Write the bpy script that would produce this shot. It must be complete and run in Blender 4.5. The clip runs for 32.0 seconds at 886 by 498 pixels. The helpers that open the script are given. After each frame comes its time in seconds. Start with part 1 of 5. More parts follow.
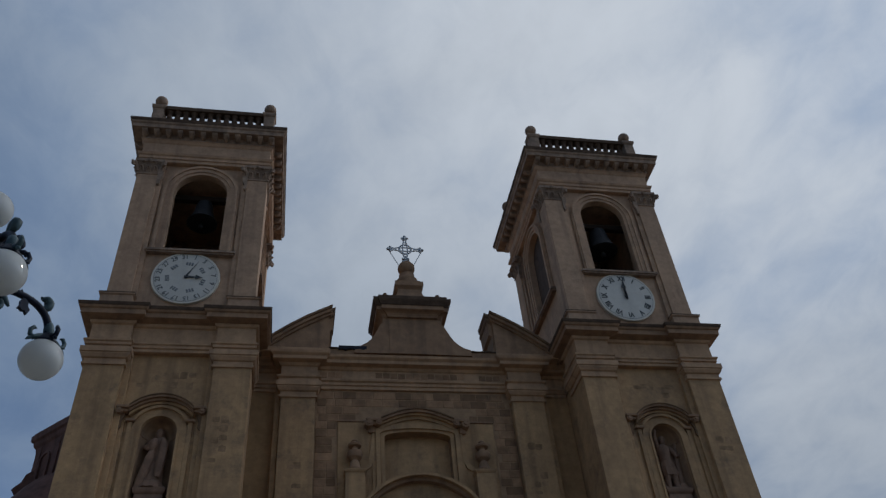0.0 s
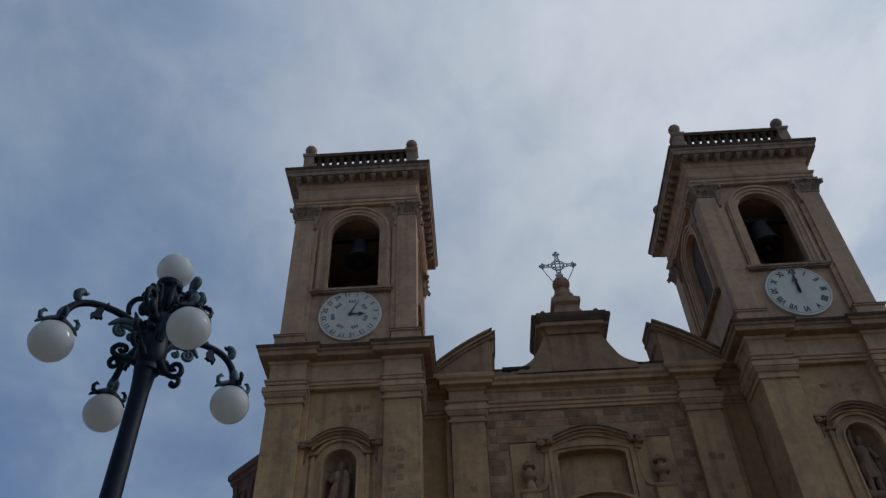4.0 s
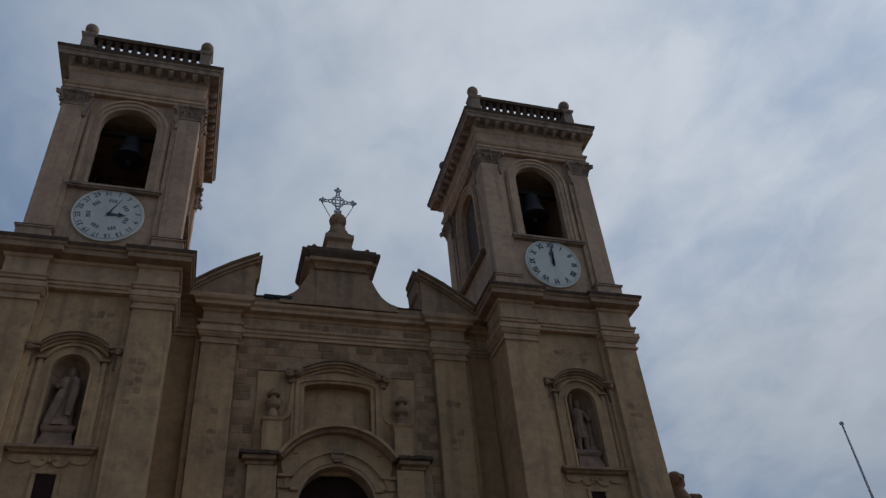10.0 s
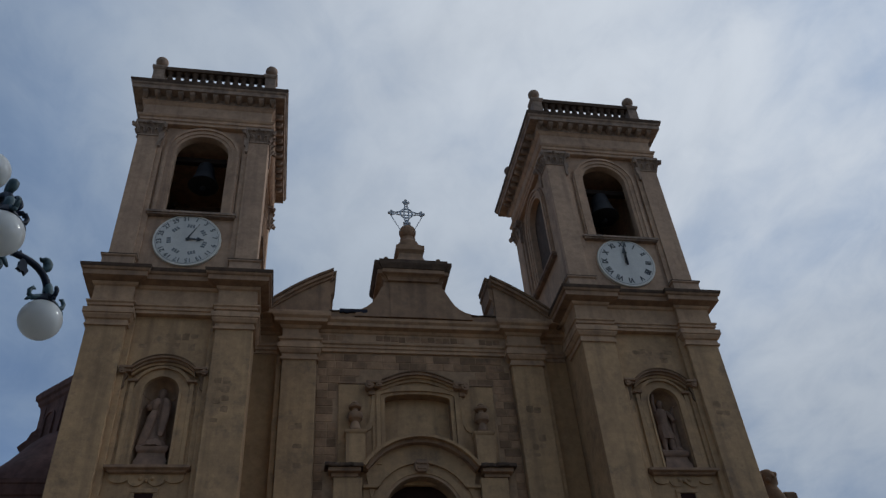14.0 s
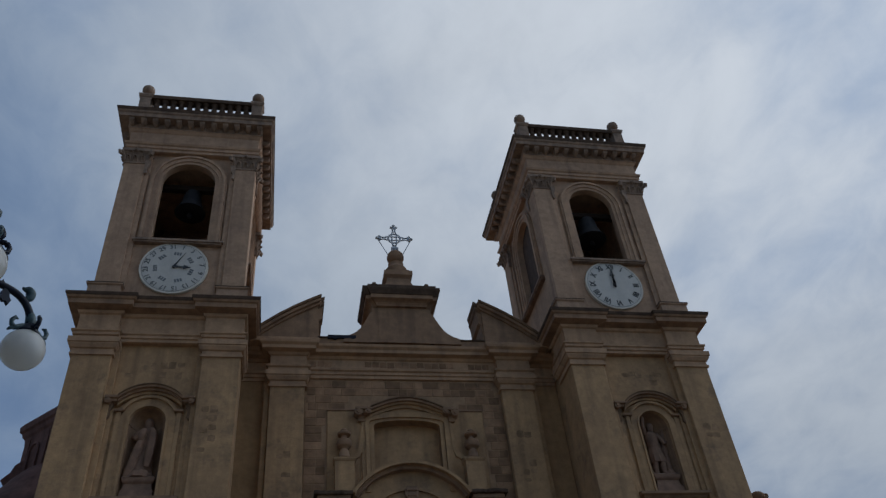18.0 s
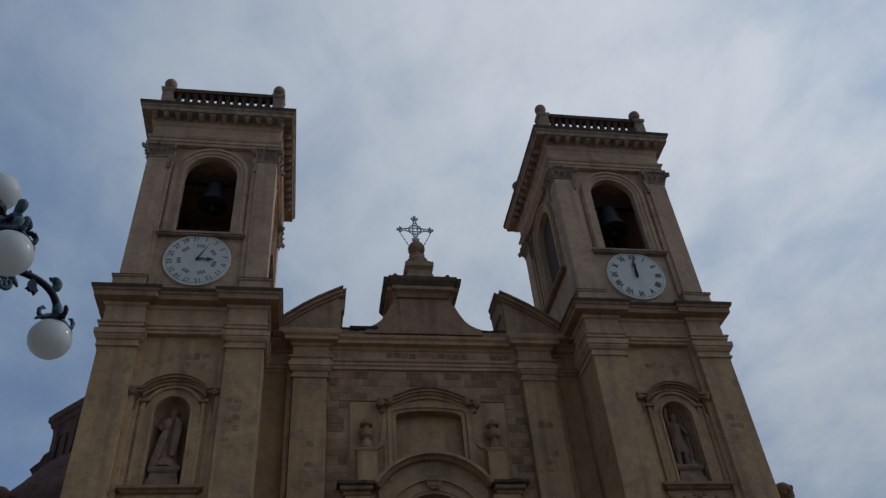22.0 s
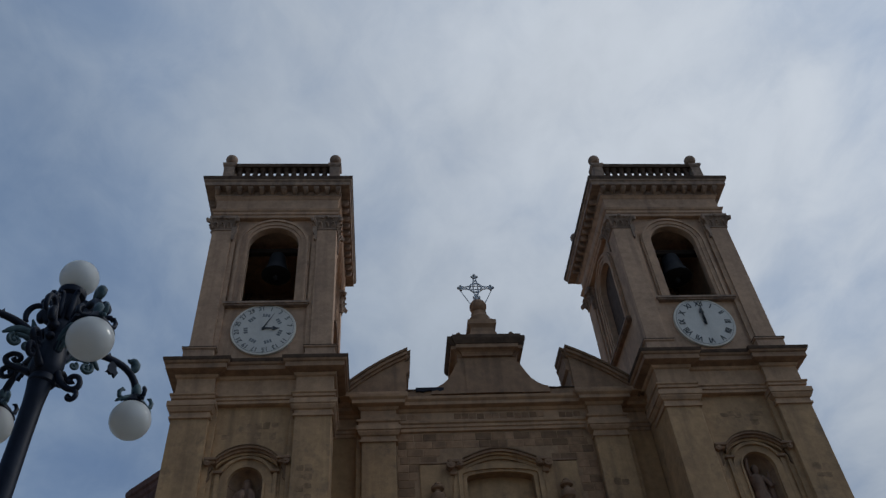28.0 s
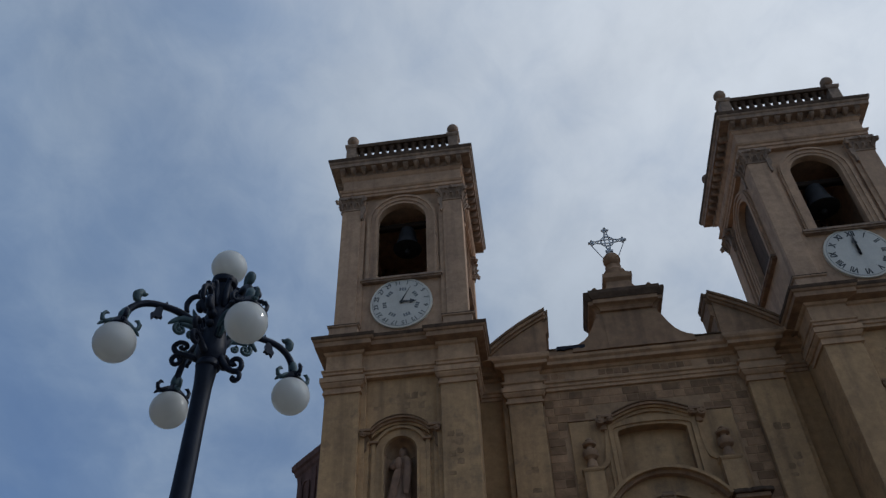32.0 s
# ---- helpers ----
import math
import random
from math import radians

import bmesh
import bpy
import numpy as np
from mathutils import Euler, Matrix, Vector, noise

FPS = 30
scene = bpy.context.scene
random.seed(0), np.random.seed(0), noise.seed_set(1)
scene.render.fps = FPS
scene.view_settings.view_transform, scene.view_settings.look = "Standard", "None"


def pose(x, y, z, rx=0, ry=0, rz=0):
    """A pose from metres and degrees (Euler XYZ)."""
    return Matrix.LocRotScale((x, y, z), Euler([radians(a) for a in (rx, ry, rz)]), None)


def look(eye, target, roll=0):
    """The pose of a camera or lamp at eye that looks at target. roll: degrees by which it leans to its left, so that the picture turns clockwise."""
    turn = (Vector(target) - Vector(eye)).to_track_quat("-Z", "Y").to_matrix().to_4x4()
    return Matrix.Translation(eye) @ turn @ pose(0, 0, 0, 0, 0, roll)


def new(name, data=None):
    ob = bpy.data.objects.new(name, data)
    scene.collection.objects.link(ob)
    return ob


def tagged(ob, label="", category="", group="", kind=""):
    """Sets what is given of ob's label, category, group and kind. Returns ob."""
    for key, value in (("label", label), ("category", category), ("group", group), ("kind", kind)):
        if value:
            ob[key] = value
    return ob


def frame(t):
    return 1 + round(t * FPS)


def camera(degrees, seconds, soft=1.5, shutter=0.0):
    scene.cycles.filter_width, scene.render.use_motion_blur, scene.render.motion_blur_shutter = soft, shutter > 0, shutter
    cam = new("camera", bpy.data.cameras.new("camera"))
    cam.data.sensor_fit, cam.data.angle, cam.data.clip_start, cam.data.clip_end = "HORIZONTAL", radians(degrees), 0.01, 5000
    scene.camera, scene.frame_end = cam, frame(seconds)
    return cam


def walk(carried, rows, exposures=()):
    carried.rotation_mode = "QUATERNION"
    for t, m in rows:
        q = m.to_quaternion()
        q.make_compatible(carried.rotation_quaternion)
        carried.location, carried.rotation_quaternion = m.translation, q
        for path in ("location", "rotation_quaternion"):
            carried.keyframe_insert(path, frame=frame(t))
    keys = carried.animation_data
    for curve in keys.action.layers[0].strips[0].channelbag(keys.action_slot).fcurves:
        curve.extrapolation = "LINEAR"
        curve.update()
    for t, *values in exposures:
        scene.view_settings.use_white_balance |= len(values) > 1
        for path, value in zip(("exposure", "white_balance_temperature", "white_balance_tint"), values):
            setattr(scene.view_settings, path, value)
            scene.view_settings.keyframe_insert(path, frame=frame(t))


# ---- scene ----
cam = camera(57.94, 32.0, soft=1.35)

PATH = [  # seconds, x, y, z, yaw, pitch, roll
    (0.0, -3.270, -17.296, 1.579, -13.21, 41.66, -5.89),
    (0.5, -3.246, -17.285, 1.581, -12.82, 41.83, -5.62),
    (1.0, -3.251, -17.283, 1.581, -13.08, 42.52, -5.41),
    (1.5, -3.249, -17.290, 1.586, -12.56, 42.89, -5.39),
    (2.0, -3.244, -17.308, 1.582, -8.19, 42.90, -4.45),
    (2.5, -3.252, -17.320, 1.577, -3.39, 43.02, -4.27),
    (3.0, -3.256, -17.335, 1.568, -0.15, 43.26, -3.80),
    (3.5, -3.257, -17.352, 1.554, 1.42, 43.61, -2.98),
    (4.0, -3.257, -17.364, 1.545, 1.39, 43.82, -2.24),
    (4.5, -3.258, -17.361, 1.551, -0.15, 43.62, -2.04),
    (5.0, -3.261, -17.346, 1.571, -2.82, 43.05, -2.29),
    (5.5, -3.264, -17.342, 1.558, -4.61, 42.54, -2.40),
    (6.0, -3.260, -17.330, 1.569, -6.59, 41.57, -2.66),
    (6.5, -3.249, -17.325, 1.567, -8.72, 40.74, -2.92),
    (7.0, -3.256, -17.320, 1.570, -10.19, 40.11, -3.15),
    (7.5, -3.246, -17.323, 1.568, -11.80, 40.09, -3.48),
    (8.0, -3.240, -17.309, 1.559, -13.67, 39.83, -4.24),
    (8.5, -3.192, -17.308, 1.560, -15.33, 40.00, -5.19),
    (9.0, -3.151, -17.305, 1.555, -16.45, 39.61, -5.74),
    (9.5, -3.135, -17.298, 1.550, -17.53, 39.10, -5.63),
    (10.0, -3.145, -17.304, 1.571, -18.77, 38.18, -5.58),
    (10.5, -3.155, -17.292, 1.554, -18.71, 38.20, -5.71),
    (11.0, -3.160, -17.289, 1.552, -17.75, 38.25, -5.73),
    (11.5, -3.186, -17.291, 1.558, -16.37, 38.93, -5.85),
    (12.0, -3.207, -17.303, 1.571, -15.55, 39.68, -6.03),
    (12.5, -3.217, -17.310, 1.559, -14.66, 39.19, -5.07),
    (13.0, -3.226, -17.328, 1.563, -13.76, 38.60, -5.17),
    (13.5, -3.231, -17.316, 1.564, -12.92, 39.03, -5.16),
    (14.0, -3.230, -17.316, 1.566, -12.65, 39.13, -5.06),
    (14.5, -3.225, -17.324, 1.569, -12.56, 39.16, -4.86),
    (15.0, -3.220, -17.334, 1.573, -12.60, 39.21, -4.70),
    (15.5, -3.218, -17.339, 1.575, -12.74, 39.40, -4.76),
    (16.0, -3.217, -17.341, 1.576, -13.18, 40.12, -5.25),
    (16.5, -3.207, -17.339, 1.574, -13.11, 40.26, -5.39),
    (17.0, -3.226, -17.324, 1.562, -13.75, 40.28, -5.94),
    (17.5, -3.214, -17.316, 1.560, -13.90, 40.49, -6.11),
    (18.0, -3.212, -17.317, 1.563, -13.95, 40.81, -6.55),
    (18.5, -3.228, -17.352, 1.588, -13.91, 41.10, -6.72),
    (19.0, -3.251, -17.343, 1.573, -13.61, 41.84, -6.65),
    (19.5, -3.228, -17.348, 1.579, -13.45, 41.37, -6.80),
    (20.0, -3.234, -17.342, 1.573, -13.10, 41.48, -6.23),
    (20.5, -3.218, -17.319, 1.549, -13.05, 41.49, -6.20),
    (21.0, -3.208, -17.323, 1.552, -12.48, 40.96, -5.66),
    (21.5, -3.234, -17.316, 1.537, -12.50, 40.48, -5.55),
    (22.0, -3.206, -17.313, 1.542, -11.88, 40.37, -5.47),
    (22.5, -3.209, -17.312, 1.551, -12.48, 40.17, -6.33),
    (23.0, -3.244, -17.330, 1.569, -13.30, 41.17, -6.44),
    (23.5, -3.216, -17.320, 1.559, -13.37, 41.31, -6.44),
    (24.0, -3.228, -17.311, 1.543, -13.38, 41.59, -6.47),
    (24.5, -3.222, -17.314, 1.546, -13.91, 42.04, -6.75),
    (25.0, -3.217, -17.318, 1.544, -14.27, 42.35, -6.86),
    (25.5, -3.212, -17.324, 1.540, -14.26, 42.58, -6.81),
    (26.0, -3.213, -17.329, 1.542, -13.65, 42.80, -6.66),
    (26.5, -3.221, -17.333, 1.556, -12.20, 43.12, -6.53),
    (27.0, -3.237, -17.335, 1.582, -9.90, 43.57, -6.41),
    (27.5, -3.246, -17.339, 1.568, -8.11, 44.30, -5.87),
    (28.0, -3.252, -17.355, 1.577, -6.73, 44.78, -5.22),
    (28.5, -3.249, -17.376, 1.554, -5.72, 44.67, -4.70),
    (29.0, -3.259, -17.372, 1.553, -4.46, 44.30, -4.36),
    (29.5, -3.255, -17.365, 1.543, -1.90, 44.32, -3.50),
    (30.0, -3.258, -17.390, 1.559, -0.09, 44.06, -2.88),
    (30.5, -3.258, -17.369, 1.538, 1.23, 44.10, -3.17),
    (31.0, -3.266, -17.374, 1.539, 3.47, 43.50, -2.79),
    (31.5, -3.271, -17.353, 1.554, 4.43, 43.26, -2.46),
    (32.0, -3.284, -17.328, 1.560, 6.05, 42.85, -2.39),
]
walk(cam, [(t, pose(x, y, z, 90 + pitch, 0, yaw) @ pose(0, 0, 0, 0, 0, roll)) for t, x, y, z, yaw, pitch, roll in PATH],
     exposures=[(0.0, -0.17), (2.0, -0.14), (6.0, 0.04), (8.0, 0.0), (9.0, -0.09), (11.0, -0.10), (13.0, -0.03), (17.0, -0.02), (18.0, -0.08), (24.0, -0.09), (28.0, -0.10), (30.0, -0.02), (32.0, 0.07)])

# ---- sky and sun ----
SUN_ELEVATION, SUN_AZIMUTH = 40.0, 73.0          # degrees; azimuth from +y towards +x
sun_way = Vector((math.sin(radians(SUN_AZIMUTH)) * math.cos(radians(SUN_ELEVATION)),
                  math.cos(radians(SUN_AZIMUTH)) * math.cos(radians(SUN_ELEVATION)),
                  math.sin(radians(SUN_ELEVATION))))


def link(tree, a, b):
    tree.links.new(a, b)


def make_world():
    world = bpy.data.worlds.new("world")
    scene.world = world
    world.use_nodes = True
    nt = world.node_tree
    nt.nodes.clear()
    n = nt.nodes.new
    out, bg = n("ShaderNodeOutputWorld"), n("ShaderNodeBackground")
    sky = n("ShaderNodeTexSky")
    sky.sky_type = "NISHITA"
    sky.sun_disc = False
    sky.sun_elevation, sky.sun_rotation = radians(SUN_ELEVATION), radians(SUN_AZIMUTH)
    sky.air_density, sky.dust_density, sky.ozone_density = 1.0, 0.6, 2.5
    gain = n("ShaderNodeMix")
    gain.data_type, gain.blend_type = "RGBA", "MULTIPLY"
    gain.inputs["Factor"].default_value = 1.0
    gain.inputs["B"].default_value = (0.74, 0.84, 0.98, 1)
    link(nt, sky.outputs["Color"], gain.inputs["A"])
    co = n("ShaderNodeTexCoord")
    # flatten towards the horizon as a real cloud layer does
    sep = n("ShaderNodeSeparateXYZ")
    link(nt, co.outputs["Generated"], sep.inputs[0])
    up = n("ShaderNodeMath"); up.operation = "ADD"; up.inputs[1].default_value = 0.35
    link(nt, sep.outputs["Z"], up.inputs[0])
    comb = n("ShaderNodeCombineXYZ")
    for axis in "XY":
        div = n("ShaderNodeMath"); div.operation = "DIVIDE"
        link(nt, sep.outputs[axis], div.inputs[0]); link(nt, up.outputs[0], div.inputs[1])
        link(nt, div.outputs[0], comb.inputs[axis])
    def noise_at(scale, detail, rough, distort, shift):
        mp = n("ShaderNodeMapping")
        mp.inputs["Location"].default_value = shift
        mp.inputs["Rotation"].default_value = (0, 0, radians(35))
        mp.inputs["Scale"].default_value = (1.0, 0.78, 1.0)
        tex = n("ShaderNodeTexNoise")
        tex.inputs["Scale"].default_value, tex.inputs["Detail"].default_value = scale, detail
        tex.inputs["Roughness"].default_value, tex.inputs["Distortion"].default_value = rough, distort
        link(nt, comb.outputs[0], mp.inputs["Vector"]); link(nt, mp.outputs[0], tex.inputs["Vector"])
        return tex.outputs["Fac"]

    def calc(op, a, b, c=None):
        node = n("ShaderNodeMath"); node.operation = op
        for k, v in enumerate((a, b, c)):
            if v is None:
                continue
            if isinstance(v, (int, float)):
                node.inputs[k].default_value = v
            else:
                link(nt, v, node.inputs[k])
        return node.outputs[0]

    def ramped(value, lo, hi, to_lo=0.0, to_hi=1.0):
        node = n("ShaderNodeMapRange"); node.interpolation_type = "SMOOTHSTEP"
        for key, v in (("From Min", lo), ("From Max", hi), ("To Min", to_lo), ("To Max", to_hi)):
            node.inputs[key].default_value = v
        link(nt, value, node.inputs["Value"])
        return node.outputs["Result"]

    dot = n("ShaderNodeVectorMath"); dot.operation = "DOT_PRODUCT"
    link(nt, co.outputs["Generated"], dot.inputs[0])
    dot.inputs[1].default_value = Vector((0.50, 0.25, 0.83)).normalized()
    lit = ramped(dot.outputs["Value"], 0.0, 1.0)
    broad, wisps, fine = noise_at(1.9, 5.0, 0.5, 0.5, (0.3, 0.1, 0)), noise_at(4.5, 6.0, 0.52, 0.5, (1.7, 4.2, 0)), noise_at(14.0, 5.0, 0.6, 0.4, (3.1, 0.4, 0))
    # cover: how much cloud hides the blue; thinner low down on the shaded side
    c = calc("MULTIPLY_ADD", wisps, 0.55, calc("MULTIPLY", broad, 0.75))
    c = calc("MULTIPLY_ADD", lit, 0.70, c)
    c = calc("MULTIPLY_ADD", sep.outputs["Z"], 0.45, c)
    cover = ramped(c, 0.65, 1.23)
    # tone: thin bluish veil to thick white cloud, brighter towards the sun
    t = calc("MULTIPLY_ADD", wisps, 0.55, calc("MULTIPLY_ADD", broad, 0.95, calc("MULTIPLY", fine, 0.34)))
    t = calc("MULTIPLY_ADD", lit, 0.54, t)
    tone = ramped(t, 0.99, 1.54)
    veil = n("ShaderNodeMix"); veil.data_type = "RGBA"
    veil.inputs["A"].default_value, veil.inputs["B"].default_value = (2.58, 3.52, 5.15, 1), (4.20, 4.78, 5.60, 1)
    link(nt, tone, veil.inputs["Factor"])
    glow = calc("MULTIPLY", ramped(dot.outputs["Value"], 0.50, 1.08, 0.67, 1.37), ramped(sep.outputs["Z"], 0.30, 0.75, 0.91, 1.0))
    glow = calc("MULTIPLY", glow, calc("MULTIPLY", ramped(wisps, 0.32, 0.68, 0.955, 1.045), ramped(fine, 0.3, 0.7, 0.97, 1.03)))
    # lobe added to the unseen sunward sky behind the onlooker, to sidelight the front
    front = n("ShaderNodeVectorMath"); front.operation = "DOT_PRODUCT"
    link(nt, co.outputs["Generated"], front.inputs[0])
    front.inputs[1].default_value = (0.94, -0.34, 0.0)
    glow = calc("MULTIPLY", glow, calc("MULTIPLY", ramped(front.outputs["Value"], 0.46, 0.88, 1.0, 4.2), ramped(sep.outputs["Y"], -0.5, 0.0, 0.78, 1.0)))
    # warm white towards the sun, bluer away from it
    warm = n("ShaderNodeMix"); warm.data_type = "RGBA"
    warm.inputs["A"].default_value, warm.inputs["B"].default_value = (0.88, 1.0, 1.13, 1), (1.04, 1.0, 0.955, 1)
    link(nt, ramped(dot.outputs["Value"], 0.35, 1.0), warm.inputs["Factor"])
    tinted = n("ShaderNodeMix"); tinted.data_type, tinted.blend_type = "RGBA", "MULTIPLY"
    tinted.inputs["Factor"].default_value = 1.0
    link(nt, veil.outputs["Result"], tinted.inputs["A"]); link(nt, warm.outputs["Result"], tinted.inputs["B"])
    cloud = n("ShaderNodeVectorMath"); cloud.operation = "SCALE"
    link(nt, tinted.outputs["Result"], cloud.inputs[0]); link(nt, glow, cloud.inputs["Scale"])
    mix = n("ShaderNodeMix"); mix.data_type = "RGBA"
    link(nt, cover, mix.inputs["Factor"])
    link(nt, gain.outputs["Result"], mix.inputs["A"]); link(nt, cloud.outputs[0], mix.inputs["B"])
    link(nt, mix.outputs["Result"], bg.inputs["Color"])
    bg.inputs["Strength"].default_value = 0.1
    link(nt, bg.outputs[0], out.inputs[0])


make_world()
sun = new("sun", bpy.data.lights.new("sun", "SUN"))
sun.data.energy, sun.data.angle, sun.data.color = 0.5, radians(10), (1.0, 0.95, 0.88)
sun.matrix_world = look(sun_way * 100, (0, 0, 0))


# ---- materials ----
def material(name, base, dark, rough=0.9, scale=1.2, grain=40.0, bump=0.25, streaks=0.0, vary=0.0, metal=0.0, amount=0.6, grime=0.0, courses=0.0, spec=0.5, mottle=0.0):
    """Two scales of tone between base and dark, fine grain relief, optional rain streaks and tint per object."""
    m = bpy.data.materials.new(name)
    m.use_nodes = True
    nt = m.node_tree
    n = nt.nodes.new
    bsdf = nt.nodes["Principled BSDF"]
    geo = n("ShaderNodeNewGeometry")
    big = n("ShaderNodeTexNoise")
    big.inputs["Scale"].default_value, big.inputs["Detail"].default_value = scale, 6.0
    big.inputs["Roughness"].default_value = 0.62
    link(nt, geo.outputs["Position"], big.inputs["Vector"])
    spread = n("ShaderNodeMapRange")
    spread.inputs["From Min"].default_value, spread.inputs["From Max"].default_value = 0.36, 0.68
    link(nt, big.outputs["Fac"], spread.inputs["Value"])
    fine = n("ShaderNodeTexNoise")
    fine.inputs["Scale"].default_value, fine.inputs["Detail"].default_value = grain, 4.0
    link(nt, geo.outputs["Position"], fine.inputs["Vector"])
    mix = n("ShaderNodeMix"); mix.data_type = "RGBA"
    mix.inputs["A"].default_value, mix.inputs["B"].default_value = (*base, 1), (*dark, 1)
    part1 = n("ShaderNodeMath"); part1.operation = "MULTIPLY"; part1.inputs[1].default_value = amount
    link(nt, spread.outputs["Result"], part1.inputs[0])
    link(nt, part1.outputs[0], mix.inputs["Factor"])
    last = mix.outputs["Result"]
    g = n("ShaderNodeMix"); g.data_type, g.blend_type = "RGBA", "OVERLAY"
    g.inputs["Factor"].default_value = 0.2
    link(nt, last, g.inputs["A"]); link(nt, fine.outputs["Color"], g.inputs["B"])
    bw = n("ShaderNodeRGBToBW"); link(nt, fine.outputs["Color"], bw.inputs[0]); link(nt, bw.outputs[0], g.inputs["B"])
    last = g.outputs["Result"]
    if mottle:
        mo = n("ShaderNodeTexNoise")
        mo.inputs["Scale"].default_value, mo.inputs["Detail"].default_value, mo.inputs["Roughness"].default_value = 4.5, 5.0, 0.65
        link(nt, geo.outputs["Position"], mo.inputs["Vector"])
        mr = n("ShaderNodeMapRange")
        for key, v in (("From Min", 0.36), ("From Max", 0.66), ("To Min", 1 - mottle), ("To Max", 1 + mottle * 0.55)):
            mr.inputs[key].default_value = v
        link(nt, mo.outputs["Fac"], mr.inputs["Value"])
        mh = n("ShaderNodeHueSaturation")
        link(nt, mr.outputs["Result"], mh.inputs["Value"]); link(nt, last, mh.inputs["Color"])
        last = mh.outputs["Color"]
    if courses:
        # faint ashlar joints and stones of slightly different tone
        sx = n("ShaderNodeSeparateXYZ"); link(nt, geo.outputs["Position"], sx.inputs[0])
        along = n("ShaderNodeMath"); along.operation = "ADD"
        link(nt, sx.outputs["X"], along.inputs[0]); link(nt, sx.outputs["Y"], along.inputs[1])
        cv = n("ShaderNodeCombineXYZ"); link(nt, along.outputs[0], cv.inputs["X"]); link(nt, sx.outputs["Z"], cv.inputs["Y"])
        bt = n("ShaderNodeTexBrick")
        bt.inputs["Scale"].default_value = 1.0
        bt.inputs["Brick Width"].default_value, bt.inputs["Row Height"].default_value = 0.62, 0.245
        bt.inputs["Mortar Size"].default_value, bt.inputs["Mortar Smooth"].default_value, bt.inputs["Bias"].default_value = 0.008, 0.6, 0.0
        bt.inputs["Color1"].default_value, bt.inputs["Color2"].default_value = (1, 1, 1, 1), (1 - courses, 1 - courses, 1 - courses, 1)
        bt.inputs["Mortar"].default_value = (1 - 1.3 * courses,) * 3 + (1,)
        link(nt, cv.outputs[0], bt.inputs["Vector"])
        bx = n("ShaderNodeMix"); bx.data_type, bx.blend_type = "RGBA", "MULTIPLY"
        bx.inputs["Factor"].default_value = 1.0
        link(nt, last, bx.inputs["A"]); link(nt, bt.outputs["Color"], bx.inputs["B"])
        last = bx.outputs["Result"]
    if streaks:
        st = n("ShaderNodeTexNoise")
        mp = n("ShaderNodeMapping"); mp.inputs["Scale"].default_value = (3.2, 3.2, 0.22)
        link(nt, geo.outputs["Position"], mp.inputs["Vector"]); link(nt, mp.outputs[0], st.inputs["Vector"])
        st.inputs["Scale"].default_value, st.inputs["Detail"].default_value = 1.0, 5.0
        sr = n("ShaderNodeMapRange")
        sr.inputs["From Min"].default_value, sr.inputs["From Max"].default_value = 0.52, 0.74
        sr.inputs["To Max"].default_value = streaks
        link(nt, st.outputs["Fac"], sr.inputs["Value"])
        sm = n("ShaderNodeMix"); sm.data_type = "RGBA"
        sm.inputs["B"].default_value = (dark[0] * 0.45, dark[1] * 0.45, dark[2] * 0.5, 1)
        link(nt, sr.outputs["Result"], sm.inputs["Factor"]); link(nt, last, sm.inputs["A"])
        last = sm.outputs["Result"]
    if grime:
        # patches of black crust with edges of their own
        gn = n("ShaderNodeTexNoise")
        gn.inputs["Scale"].default_value, gn.inputs["Detail"].default_value = 1.5, 9.0
        gn.inputs["Roughness"].default_value = 0.7
        link(nt, geo.outputs["Position"], gn.inputs["Vector"])
        gr = n("ShaderNodeMapRange")
        gr.inputs["From Min"].default_value, gr.inputs["From Max"].default_value = 0.54, 0.70
        gr.inputs["To Max"].default_value = grime
        link(nt, gn.outputs["Fac"], gr.inputs["Value"])
        gm = n("ShaderNodeMix"); gm.data_type = "RGBA"
        gm.inputs["B"].default_value = (0.090, 0.060, 0.043, 1)
        link(nt, gr.outputs["Result"], gm.inputs["Factor"]); link(nt, last, gm.inputs["A"])
        last = gm.outputs["Result"]
    if vary:
        info = n("ShaderNodeObjectInfo")
        vr = n("ShaderNodeMapRange")
        vr.inputs["To Min"].default_value, vr.inputs["To Max"].default_value = 1 - vary, 1 + vary * 0.5
        link(nt, info.outputs["Random"], vr.inputs["Value"])
        hsv = n("ShaderNodeHueSaturation")
        link(nt, vr.outputs["Result"], hsv.inputs["Value"]); link(nt, last, hsv.inputs["Color"])
        last = hsv.outputs["Color"]
    link(nt, last, bsdf.inputs["Base Color"])
    bsdf.inputs["Roughness"].default_value, bsdf.inputs["Metallic"].default_value = rough, metal
    bsdf.inputs["Specular IOR Level"].default_value = spec
    if bump:
        add = n("ShaderNodeMath"); add.operation = "MULTIPLY_ADD"; add.inputs[1].default_value = 0.35
        link(nt, fine.outputs["Fac"], add.inputs[0]); link(nt, big.outputs["Fac"], add.inputs[2])
        b = n("ShaderNodeBump")
        b.inputs["Strength"].default_value, b.inputs["Distance"].default_value = bump, 0.03
        link(nt, add.outputs[0], b.inputs["Height"]); link(nt, b.outputs[0], bsdf.inputs["Normal"])
    return m


